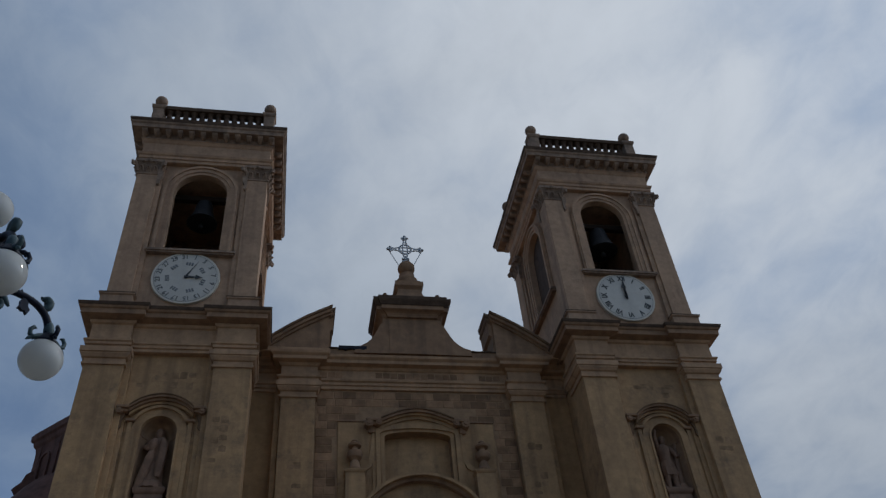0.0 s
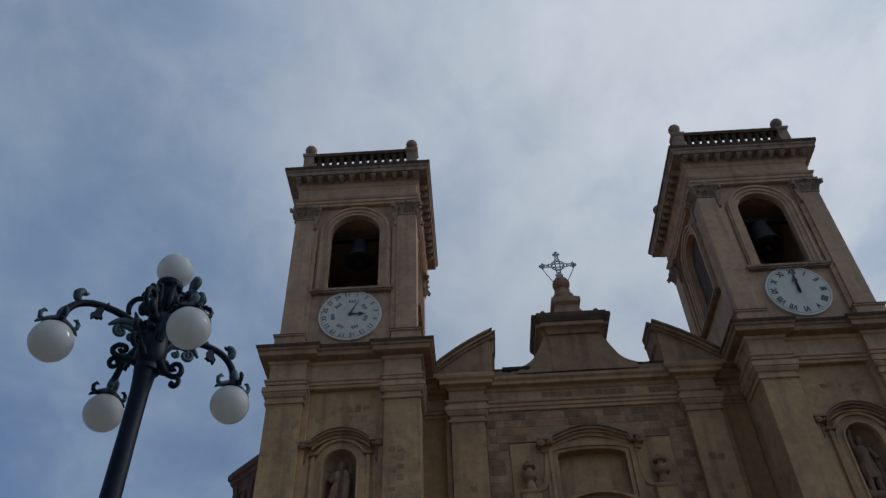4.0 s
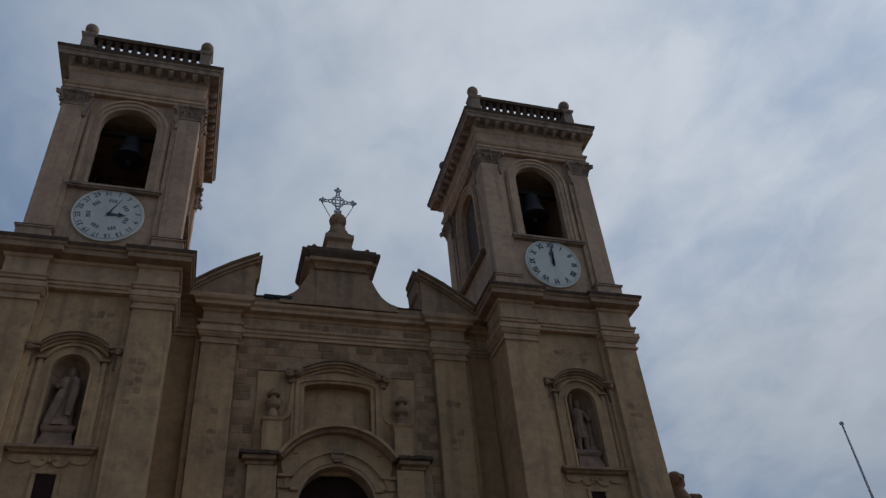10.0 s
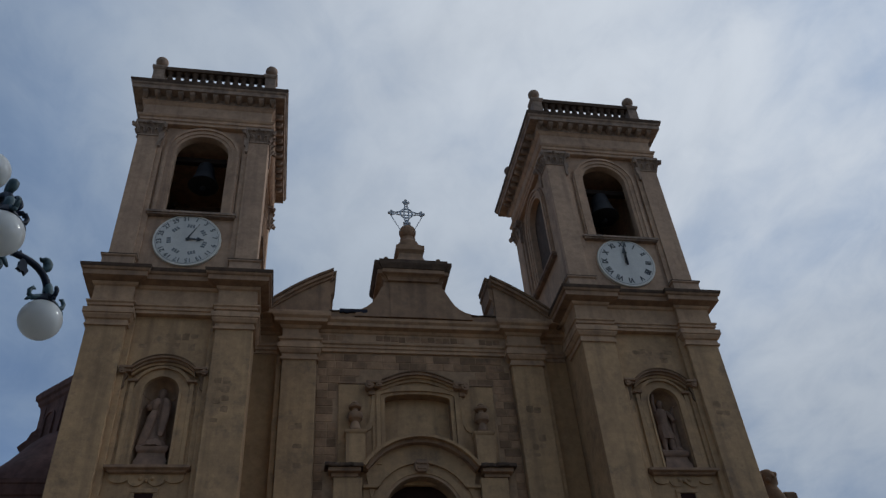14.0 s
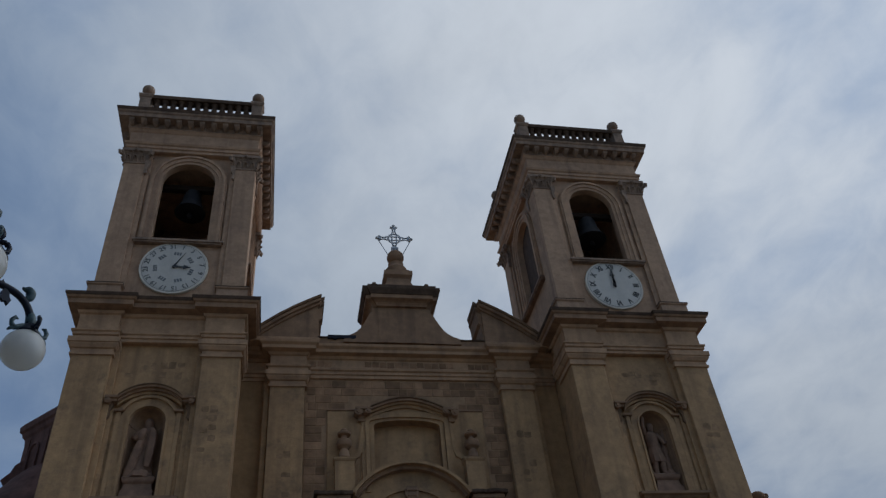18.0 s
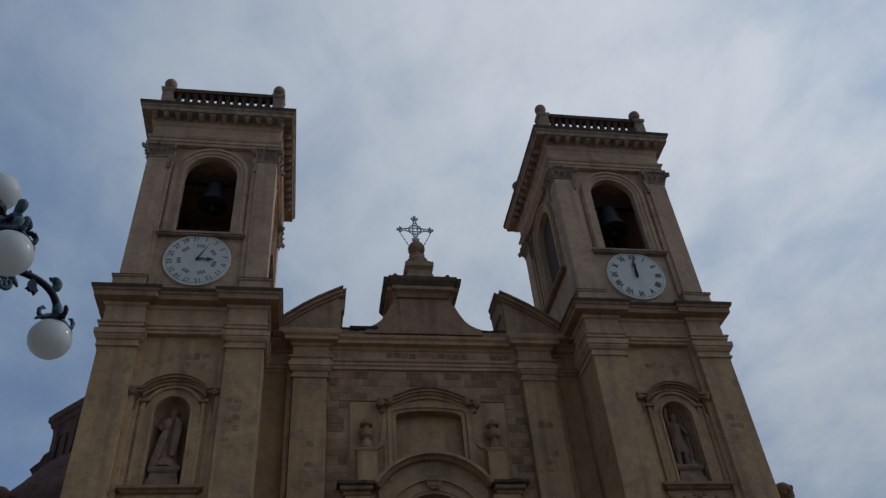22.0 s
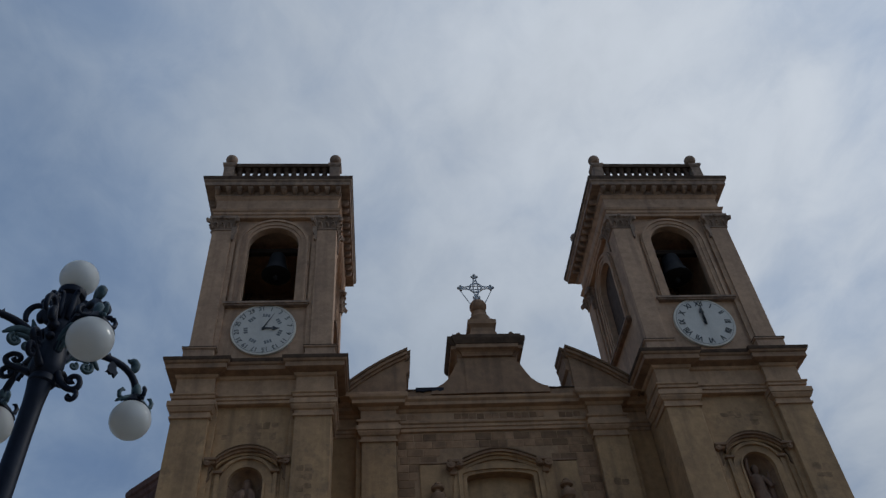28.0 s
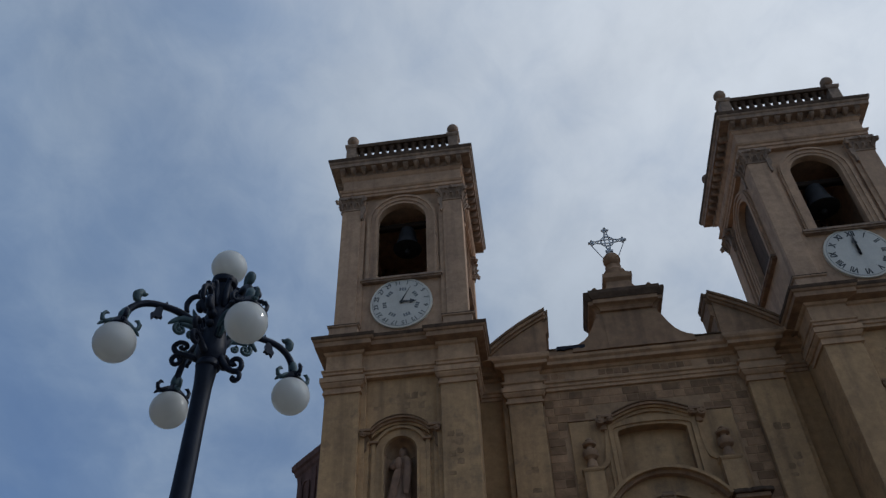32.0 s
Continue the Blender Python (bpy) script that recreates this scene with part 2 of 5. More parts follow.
STONE = material("limestone", (0.461, 0.264, 0.122), (0.239, 0.134, 0.068), scale=0.9, streaks=0.5, grime=0.55, courses=0.06, bump=0.5, mottle=0.16)
STONE_UPPER = material("grey_brown_limestone", (0.463, 0.281, 0.168), (0.263, 0.156, 0.097), scale=1.1, streaks=0.5, grime=0.35, courses=0.05, bump=0.5, mottle=0.16)
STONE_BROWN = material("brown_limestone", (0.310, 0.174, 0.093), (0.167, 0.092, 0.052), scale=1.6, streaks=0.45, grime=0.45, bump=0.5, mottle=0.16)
STONE_GREY = material("grey_weathered_limestone", (0.304, 0.199, 0.132), (0.151, 0.097, 0.068), scale=1.6, streaks=0.5, grime=0.45, bump=0.5, mottle=0.3)
# crust, darkened further so that the dark lines along cornice tops are in its colour
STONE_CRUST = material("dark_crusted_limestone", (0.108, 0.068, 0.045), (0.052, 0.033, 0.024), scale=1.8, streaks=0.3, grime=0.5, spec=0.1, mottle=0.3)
STONE_PALE = material("pale_limestone", (0.445, 0.260, 0.140), (0.246, 0.140, 0.078), scale=1.4, streaks=0.45, grime=0.4, mottle=0.16)
ERODED = material("eroded_limestone", (0.336, 0.199, 0.106), (0.209, 0.123, 0.068), scale=3.0, grime=0.4, bump=0.6, vary=0.2, mottle=0.3, spec=0.15)
STONE_GOLD = material("golden_limestone", (0.400, 0.226, 0.100), (0.235, 0.130, 0.062), scale=0.7, streaks=0.25, mottle=0.16)
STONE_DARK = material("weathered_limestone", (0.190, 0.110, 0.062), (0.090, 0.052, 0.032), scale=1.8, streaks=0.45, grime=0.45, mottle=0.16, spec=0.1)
STONE_BLOCK = material("limestone_blocks", (0.361, 0.200, 0.107), (0.158, 0.087, 0.048), scale=2.4, vary=0.42, grime=0.55, bump=0.5, mottle=0.16, spec=0.2)
MORTAR = material("mortar", (0.360, 0.208, 0.108), (0.185, 0.106, 0.057), scale=2.2, grime=0.4, mottle=0.16)
STATUE = material("statue_stone", (0.249, 0.137, 0.082), (0.122, 0.066, 0.042), scale=4.0, streaks=0.3, grime=0.4, mottle=0.16)
ROOF_DARK = material("roof_membrane", (0.026, 0.025, 0.032), (0.018, 0.017, 0.022), scale=2.0, spec=0.15)
# matt near-black panes: the unlit inside is put into their colour
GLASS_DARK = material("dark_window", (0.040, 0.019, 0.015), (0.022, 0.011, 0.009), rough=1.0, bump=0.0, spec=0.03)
DIAL = material("dial_marble", (0.51, 0.46, 0.39), (0.37, 0.33, 0.28), rough=0.5, scale=3.0, bump=0.05, amount=0.4, streaks=0.15)
RIM = material("dial_rim", (0.60, 0.53, 0.43), (0.44, 0.39, 0.32), rough=0.7, scale=3.0)
INK = material("black_numeral_paint", (0.028, 0.027, 0.026), (0.06, 0.058, 0.055), rough=0.6, bump=0.0)
INK_DIM = material("worn_numeral_paint", (0.07, 0.068, 0.065), (0.19, 0.185, 0.175), rough=0.7, scale=4.0, bump=0.0, amount=0.9)
INK_GREY = material("faded_grey_paint", (0.15, 0.15, 0.145), (0.22, 0.215, 0.21), rough=0.7, bump=0.0)
BRONZE = material("bell_bronze", (0.026, 0.025, 0.026), (0.014, 0.013, 0.013), rough=0.6, scale=5.0, bump=0.1, spec=0.2)
WOOD = material("dark_timber", (0.035, 0.023, 0.017), (0.02, 0.014, 0.011), scale=5.0, spec=0.08)
ARCH_FILL = material("brown_arch_fill", (0.115, 0.080, 0.062), (0.06, 0.042, 0.034), scale=5.0, streaks=0.4, spec=0.1)
IRON_CROSS = material("galvanised_iron", (0.46, 0.46, 0.46), (0.28, 0.28, 0.28), rough=0.5, metal=0.35, scale=8.0, bump=0.05)
LAMP_IRON = material("black_iron_paint", (0.007, 0.010, 0.019), (0.014, 0.020, 0.034), rough=0.45, scale=9.0, bump=0.12, spec=0.14)
LAMP_TEAL = material("verdigris_paint", (0.058, 0.098, 0.108), (0.015, 0.028, 0.036), rough=0.5, scale=16.0, bump=0.15, spec=0.2)
OPAL = bpy.data.materials.new("opal_glass")
OPAL.use_nodes = True
_nt = OPAL.node_tree
_p = _nt.nodes["Principled BSDF"]
_p.inputs["Base Color"].default_value, _p.inputs["Roughness"].default_value = (0.60, 0.60, 0.575, 1), 0.05
_tr, _mx = _nt.nodes.new("ShaderNodeBsdfTranslucent"), _nt.nodes.new("ShaderNodeMixShader")
_tr.inputs["Color"].default_value = (0.85, 0.86, 0.83, 1)
_dust = _nt.nodes.new("ShaderNodeTexNoise")
_dust.inputs["Scale"].default_value, _dust.inputs["Detail"].default_value = 6.0, 4.0
_dr = _nt.nodes.new("ShaderNodeMapRange")
_dr.inputs["To Min"].default_value, _dr.inputs["To Max"].default_value = 0.36, 0.50
link(_nt, _dust.outputs["Fac"], _dr.inputs["Value"])
link(_nt, _dr.outputs["Result"], _mx.inputs[0])
link(_nt, _p.outputs[0], _mx.inputs[1]); link(_nt, _tr.outputs[0], _mx.inputs[2])
link(_nt, _mx.outputs[0], _nt.nodes["Material Output"].inputs["Surface"])
POLE_PAINT = material("grey_pole_paint", (0.45, 0.45, 0.45), (0.3, 0.3, 0.3), rough=0.5, scale=5.0, bump=0.05)
PAVING = material("square_paving", (0.30, 0.27, 0.23), (0.2, 0.18, 0.16), scale=0.5)
PLASTER = material("house_plaster", (0.38, 0.32, 0.24), (0.26, 0.22, 0.17), scale=0.6, streaks=0.3)
DOME_STONE = material("dome_stone", (0.155, 0.082, 0.066), (0.064, 0.034, 0.029), scale=1.5, streaks=0.4, grime=0.2, spec=0.12, mottle=0.16)


# ---- mesh helpers ----
def part(name, bm, mat, parent=None, label="", smooth=False):
    """Links a bmesh as one mesh object, under a thing or a part."""
    bmesh.ops.recalc_face_normals(bm, faces=bm.faces)
    me = bpy.data.meshes.new(name)
    bm.to_mesh(me)
    bm.free()
    me.materials.append(mat)
    if smooth:
        me.shade_smooth()
    ob = new(name, me)
    if parent is not None:
        ob.parent = parent
    if label:
        ob["label"] = label
    return ob


def smooth_by_angle(ob, degrees=35):
    ob.data.set_sharp_from_angle(angle=radians(degrees))
    return ob


def box(bm, x0, x1, y0, y1, z0, z1, bevel=0.0):
    vs = [bm.verts.new(p) for p in ((x0, y0, z0), (x1, y0, z0), (x1, y1, z0), (x0, y1, z0),
                                    (x0, y0, z1), (x1, y0, z1), (x1, y1, z1), (x0, y1, z1))]
    fs = [bm.faces.new([vs[i] for i in f]) for f in ((0, 1, 2, 3), (4, 5, 6, 7), (0, 1, 5, 4), (1, 2, 6, 5), (2, 3, 7, 6), (3, 0, 4, 7))]
    if bevel:
        bmesh.ops.bevel(bm, geom=list({e for f in fs for e in f.edges}), offset=bevel, segments=1, affect="EDGES", profile=0.5)


def boxes(*dims, bevel=0.0):
    bm = bmesh.new()
    for d in dims:
        box(bm, *d, bevel=bevel)
    return bm


def worn_slab(x0, x1, y0, y1, z0, z1, seed, step=0.08):
    """A slab along x whose front edge is chipped and uneven."""
    rng = random.Random(seed)
    bm = bmesh.new()
    cnt = max(3, round((x1 - x0) / step))
    rows = []
    for k in range(cnt + 1):
        x, c, d, e = x0 + (x1 - x0) * k / cnt, rng.uniform(0, 0.035), rng.uniform(-0.015, 0.012), rng.uniform(0, 0.02)
        rows.append([bm.verts.new(p) for p in ((x, y1, z0), (x, y0 + c + e, z0 + d), (x, y0 + c, z0 + 0.03 + d), (x, y0 + c + e, z1 - 0.02 + d), (x, y0 + c + 0.05, z1 + d), (x, y1, z1))])
    for a, b in zip(rows, rows[1:]):
        for i in range(6):
            bm.faces.new((a[i], a[(i + 1) % 6], b[(i + 1) % 6], b[i]))
    bm.faces.new(rows[0]); bm.faces.new(rows[-1])
    return bm


def prism(bm, poly, to_world, w0, w1):
    """A polygon in (u, z), pushed from depth w0 to w1; to_world(u, w, z) gives the place."""
    a = [bm.verts.new(to_world(u, w0, z)) for u, z in poly]
    b = [bm.verts.new(to_world(u, w1, z)) for u, z in poly]
    bm.faces.new(a)
    bm.faces.new(b)
    k = len(poly)
    for i in range(k):
        bm.faces.new((a[i], a[(i + 1) % k], b[(i + 1) % k], b[i]))


def stack(bm, outline, profile):
    """A moulded solid: an outline with square corners, stepped out by profile's (out, z) from bottom to top."""
    k = len(outline)
    area = sum(outline[i][0] * outline[(i + 1) % k][1] - outline[(i + 1) % k][0] * outline[i][1] for i in range(k))
    pts = outline if area > 0 else outline[::-1]
    normals = []
    for i in range(k):
        dx, dy = pts[(i + 1) % k][0] - pts[i][0], pts[(i + 1) % k][1] - pts[i][1]
        d = math.hypot(dx, dy)
        normals.append((dy / d, -dx / d))
    rings = []
    for out, z in profile:
        ring = []
        for i in range(k):
            a, b = normals[i - 1], normals[i]
            ring.append(bm.verts.new((pts[i][0] + out * (a[0] + b[0]), pts[i][1] + out * (a[1] + b[1]), z)))
        rings.append(ring)
    for r0, r1 in zip(rings, rings[1:]):
        for i in range(k):
            bm.faces.new((r0[i], r0[(i + 1) % k], r1[(i + 1) % k], r1[i]))
    bm.faces.new(rings[0])
    bm.faces.new(rings[-1])


def rect(x0, x1, y0, y1):
    return [(x0, y0), (x1, y0), (x1, y1), (x0, y1)]


def lathe(bm, profile, centre=(0, 0, 0), segs=20):
    rings = []
    for r, z in profile:
        rings.append([bm.verts.new((centre[0] + r * math.cos(2 * math.pi * i / segs), centre[1] + r * math.sin(2 * math.pi * i / segs), centre[2] + z)) for i in range(segs)])
    for r0, r1 in zip(rings, rings[1:]):
        for i in range(segs):
            bm.faces.new((r0[i], r0[(i + 1) % segs], r1[(i + 1) % segs], r1[i]))
    bm.faces.new(rings[0])
    bm.faces.new(rings[-1])


def ball_profile(r, z, steps=12, z_from=-1.0, z_to=1.0):
    a0, a1 = math.asin(max(-0.995, z_from)), math.asin(min(0.995, z_to))
    return [(r * math.cos(a0 + (a1 - a0) * i / steps), z + r * math.sin(a0 + (a1 - a0) * i / steps)) for i in range(steps + 1)]


def tube(bm, pts, radii, segs=8):
    """A round bar through points; one radius or one for each point."""
    pts = [Vector(p) for p in pts]
    if not isinstance(radii, (list, tuple)):
        radii = [radii] * len(pts)
    rings, side = [], None
    for i, p in enumerate(pts):
        way = (pts[min(i + 1, len(pts) - 1)] - pts[max(i - 1, 0)]).normalized()
        if side is None:
            side = way.orthogonal().normalized()
        side = (side - way * side.dot(way)).normalized()
        other = way.cross(side)
        rings.append([bm.verts.new(p + radii[i] * (side * math.cos(2 * math.pi * k / segs) + other * math.sin(2 * math.pi * k / segs))) for k in range(segs)])
    for r0, r1 in zip(rings, rings[1:]):
        for k in range(segs):
            bm.faces.new((r0[k], r0[(k + 1) % segs], r1[(k + 1) % segs], r1[k]))
    bm.faces.new(rings[0])
    bm.faces.new(rings[-1])


def arc(cu, cz, r, a0, a1, steps=16):
    return [(cu + r * math.cos(radians(a0 + (a1 - a0) * i / steps)), cz + r * math.sin(radians(a0 + (a1 - a0) * i / steps))) for i in range(steps + 1)]


def band(bm, inner, outer, to_world, w0, w1):
    """A strip between two lines of (u, z) with as many points, pushed from w0 to w1."""
    rows = [[bm.verts.new(to_world(u, w, z)) for u, z in line] for line, w in ((inner, w0), (outer, w0), (outer, w1), (inner, w1))]
    for k in range(4):
        a, b = rows[k], rows[(k + 1) % 4]
        for i in range(len(inner) - 1):
            bm.faces.new((a[i], a[i + 1], b[i + 1], b[i]))
    for end in (0, -1):
        bm.faces.new([r[end] for r in rows])


def arch_panel(bm, u0, u1, z0, z1, cu, half, sill, spring, to_world, w0, w1, rise=None):
    """A wall panel with a round-headed opening."""
    rise = half if rise is None else rise
    head = [(cu + half * math.cos(math.pi * i / 20), spring + rise * math.sin(math.pi * i / 20)) for i in range(21)]
    if sill > z0:
        prism(bm, [(u0, z0), (u1, z0), (u1, sill), (cu + half, sill), (cu - half, sill), (u0, sill)], to_world, w0, w1)
    prism(bm, [(u0, sill), (cu - half, sill), (cu - half, spring), (u0, spring)], to_world, w0, w1)
    prism(bm, [(cu + half, sill), (u1, sill), (u1, spring), (cu + half, spring)], to_world, w0, w1)
    prism(bm, [(u1, spring), (u1, z1), (cu, z1)] + head[10::-1], to_world, w0, w1)
    prism(bm, [(cu, z1), (u0, z1), (u0, spring)] + head[:9:-1], to_world, w0, w1)
    bmesh.ops.remove_doubles(bm, verts=bm.verts, dist=0.0005)


def empty(name, at, label, category, group="", kind=""):
    ob = new(name)
    ob.location = at
    ob.empty_display_size = 0.3
    tagged(ob, label, category, group, kind)
    return ob


def add(name, bm, mat, parent, label="", smooth=False):
    """A part in world coordinates under a thing whose own pose is a plain shift, or under a part of it."""
    ob = part(name, bm, mat, None, label, smooth)
    ob.parent = parent
    if parent.parent is None and parent.data is None:
        ob.matrix_parent_inverse = Matrix.Translation(-parent.location)
    return ob


# ---- ground and the square's edges ----
bm = bmesh.new()
box(bm, -600, 600, -600, 600, -0.5, 0.0)
tagged(part("ground", bm, PAVING), "worn limestone paving of the church square", "ground", kind="structure")


# unseen house blocks, added to close the square and hold back low skylight
def terrace(name, x0, x1, y0, y1, h):
    thing = empty(name, ((x0 + x1) / 2, (y0 + y1) / 2, 0), "plain unseen house block that closes the square and cuts skylight", "house", "houses round the square")
    add("wall", boxes((x0, x1, y0, y1, 0, h), bevel=0.02), PLASTER, thing)
    add("parapet", boxes((x0 - 0.05, x1 + 0.05, y0 - 0.05, y1 + 0.05, h, h + 0.3), bevel=0.02), PLASTER, thing)
    return thing


for i in range(6):
    terrace("unseen_house", -33 + 11 * i, -22.02 + 11 * i, -42, -32, 9.0 + (i * 7 % 3) * 0.9)
for i in range(3):
    terrace("unseen_house", -36, -26, -31.5 + 11 * i, -20.52 + 11 * i, 8.4 + (i * 5 % 3) * 0.8)
    # set nearer on this side to shade the right tower
    terrace("unseen_house", 17, 27, -31.5 + 11 * i, -20.52 + 11 * i, 8.0 + (i * 4 % 3) * 0.8)

# ---- the church: numbers of the plan ----
XT = 6.465                  # tower axis from the church axis
HL, YL = 2.03, 0.40         # lower stage: half width, pilaster face
HS, YS, YB = 1.95, 0.47, 4.70   # belfry: half width, front and back pier faces
CYS = (YS + YB) / 2

MAIN_CORNICE = [(-0.02, 13.75), (0.04, 13.76), (0.04, 13.84), (0.08, 13.86), (0.08, 13.93), (0.12, 13.96), (0.12, 14.00), (0.02, 14.02),
                (0.02, 14.50), (0.07, 14.53), (0.10, 14.60), (0.16, 14.63), (0.31, 14.66), (0.31, 14.80), (0.35, 14.82), (0.40, 14.91),
                (0.41, 14.97), (0.0, 15.05), (-0.25, 15.06)]
BELFRY_CORNICE = [(-0.02, 20.86), (0.02, 20.87), (0.02, 20.97), (0.06, 20.99), (0.06, 21.09), (0.10, 21.12), (0.13, 21.19), (0.02, 21.21),
                  (0.02, 21.70), (0.05, 21.73), (0.09, 21.80), (0.12, 21.82), (0.12, 22.03), (0.40, 22.05), (0.41, 22.19), (0.45, 22.22),
                  (0.49, 22.33), (0.50, 22.40), (0.1, 22.50), (-0.4, 22.52)]
TUSCAN_CAP = [(-0.01, 13.27), (0.05, 13.28), (0.05, 13.34), (0.015, 13.36), (0.015, 13.46), (0.06, 13.48), (0.11, 13.56), (0.11, 13.60),
              (0.14, 13.61), (0.14, 13.752)]


def tower(s):
    """A bell tower of the front; s is its side of the axis."""
    X = lambda u: s * (XT + u)                       # u < 0 faces the church axis
    front = lambda u, w, z: (X(u), YL - w, z)         # w out of the lower pilaster face
    bfront = lambda u, w, z: (X(u), YS - w, z)
    binner = lambda u, w, z: (s * (XT - HS - w), CYS + u, z)
    bouter = lambda u, w, z: (s * (XT + HS + w), CYS + u, z)
    side = "with a dial of dates" if s < 0 else "with a clock of Roman numerals"
    thing = empty("bell_tower", (s * XT, CYS, 0), "honey limestone bell tower %s" % side, "bell tower", "towers of the church front")

    # lower stage: wall with a niche, corner pilasters
    bm = bmesh.new()
    nz, nb = 11.53, 9.66                              # niche spring and floor
    arch_panel(bm, -1.3, 1.3, 0.0, 13.9, 0.0, 0.42, nb, nz, front, -0.25, -0.90)
    add("lower_wall", bm, STONE, thing)
    add("tower_core", boxes((*sorted((X(-1.9), X(1.9))), YL + 0.98, YB - 0.1, 0, 14.4)), STONE, thing)
    for u0, u1 in ((-HL, -1.08), (1.08, HL)):
        pil = add("pilaster", boxes((*sorted((X(u0), X(u1))), YL, YL + 1.0, 0, 13.3), bevel=0.015), STONE, thing)
        bm = bmesh.new()
        stack(bm, rect(*sorted((X(u0), X(u1))), YL, YL + 1.0), TUSCAN_CAP)
        add("capital", bm, STONE_PALE, pil)
        strip = (u0 + 0.92, u0 + 1.08) if u0 < 0 else (u1 - 1.1, u1 - 0.94)
        add("pilaster_strip", boxes((*sorted((X(strip[0]), X(strip[1]))), YL + 0.13, YL + 0.6, 0, 13.62), bevel=0.01), STONE, thing)
    for u0, u1 in ((-HL, -HL + 0.9), (HL - 0.9, HL)):
        pil = add("pilaster", boxes((*sorted((X(u0), X(u1))), 3.75, 4.72, 0, 13.3), bevel=0.015), STONE, thing)
        bm = bmesh.new()
        stack(bm, rect(*sorted((X(u0), X(u1))), 3.75, 4.72), TUSCAN_CAP)
        add("capital", bm, STONE_PALE, pil)
    bm = bmesh.new()
    a, b, c = HL, 1.08, 0.13
    outline = [(X(-a), YL), (X(-b), YL), (X(-b), YL + c), (X(b), YL + c), (X(b), YL), (X(a), YL), (X(a), YL + 1.0), (X(a) - s * c, YL + 1.0),
               (X(a) - s * c, 3.75), (X(a), 3.75), (X(a), 4.72), (X(-a), 4.72), (X(-a), 3.75), (X(-a) + s * c, 3.75), (X(-a) + s * c, YL + 1.0), (X(-a), YL + 1.0)]
    stack(bm, outline, [p for p in MAIN_CORNICE if p[1] < 14.61])
    add("entablature", bm, STONE_PALE, thing)
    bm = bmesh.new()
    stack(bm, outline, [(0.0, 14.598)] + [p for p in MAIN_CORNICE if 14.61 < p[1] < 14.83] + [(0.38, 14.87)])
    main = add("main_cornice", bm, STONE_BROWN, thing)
    # darkest stone draws the dark line along the top edge
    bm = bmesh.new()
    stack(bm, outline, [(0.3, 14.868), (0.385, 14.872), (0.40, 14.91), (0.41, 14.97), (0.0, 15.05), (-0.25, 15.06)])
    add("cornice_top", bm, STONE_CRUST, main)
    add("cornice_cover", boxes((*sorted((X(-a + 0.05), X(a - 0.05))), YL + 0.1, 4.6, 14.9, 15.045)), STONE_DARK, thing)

    # niche: shell back, frame, hood, sill with a scalloped apron
    bm = bmesh.new()
    steps = 18
    cols = []
    for i in range(steps + 1):
        t = math.pi * i / steps
        u, w = 0.42 * math.cos(t), -0.27 - 0.37 * math.sin(t)
        rib = 1.0 - (0.07 if i % 2 else 0.0)
        cols.append([bm.verts.new(front(u, w, nb))] + [bm.verts.new(front(u * math.cos(g) * (rib if 0 < i < steps else 1.0), -0.27 - (0.37 * math.sin(t)) * math.cos(g) * rib, nz + 0.42 * math.sin(g)))
                                                      for g in [math.pi / 2 * k / 8 for k in range(9)]])
    for c0, c1 in zip(cols, cols[1:]):
        for p, q, r, w in zip(c0, c0[1:], c1[1:], c1):
            bm.faces.new((p, q, r, w))
    bmesh.ops.remove_doubles(bm, verts=bm.verts, dist=0.001)
    # browner than the wall: some of the recess's shade is in this colour
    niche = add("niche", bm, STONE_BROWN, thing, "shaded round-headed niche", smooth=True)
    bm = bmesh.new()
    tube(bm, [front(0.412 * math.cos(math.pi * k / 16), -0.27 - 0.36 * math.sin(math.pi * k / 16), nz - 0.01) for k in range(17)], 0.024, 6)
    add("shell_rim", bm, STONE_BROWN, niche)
    # eared architrave: roll round the opening, flat face, outer arch that ends in small ears
    rings = ((0.422, 0.475, -0.14, 180), (0.475, 0.64, -0.18, 180), (0.64, 0.695, -0.115, 152), (0.695, 0.735, -0.15, 151))
    for r0, r1, w1, a0 in rings:
        bm = bmesh.new()
        if a0 == 180:
            band(bm, [(-r0, nb)] + arc(0, nz, r0, 180, 0, 24) + [(r0, nb)], [(-r1, nb)] + arc(0, nz, r1, 180, 0, 24) + [(r1, nb)], front, -0.3, w1)
        else:
            band(bm, arc(0, nz, r0, a0, 180 - a0, 20), arc(0, nz, r1, a0, 180 - a0, 20), front, -0.3, w1)
        add("architrave_moulding", bm, STONE, thing)
    for e in (-1, 1):
        add("architrave_ear", boxes((*sorted((X(e * 0.565), X(e * 0.80))), YL + 0.115, YL + 0.3, 11.80, 11.86), bevel=0.012), STONE_BROWN, thing)
        add("frame_panel", boxes((*sorted((X(e * 0.64), X(e * 0.75))), YL + 0.18, YL + 0.3, nb, 11.80), bevel=0.01), STONE, thing)
        add("frame_strip", boxes((*sorted((X(e * 0.82), X(e * 0.99))), YL + 0.205, YL + 0.3, nb, 12.02), bevel=0.02), STONE, thing)
        bm = bmesh.new()
        drop = [(0.84, 12.04), (1.00, 12.04), (1.01, 11.95), (0.97, 11.80), (0.99, 11.68), (0.93, 11.58), (0.88, 11.66), (0.89, 11.82), (0.83, 11.95)]
        prism(bm, [(e * u, z) for u, z in drop], front, -0.24, -0.14)
        add("carved_drop", bm, STONE_DARK, thing)
        # flat end of the hood with a rolled scroll under it
        bm = bmesh.new()
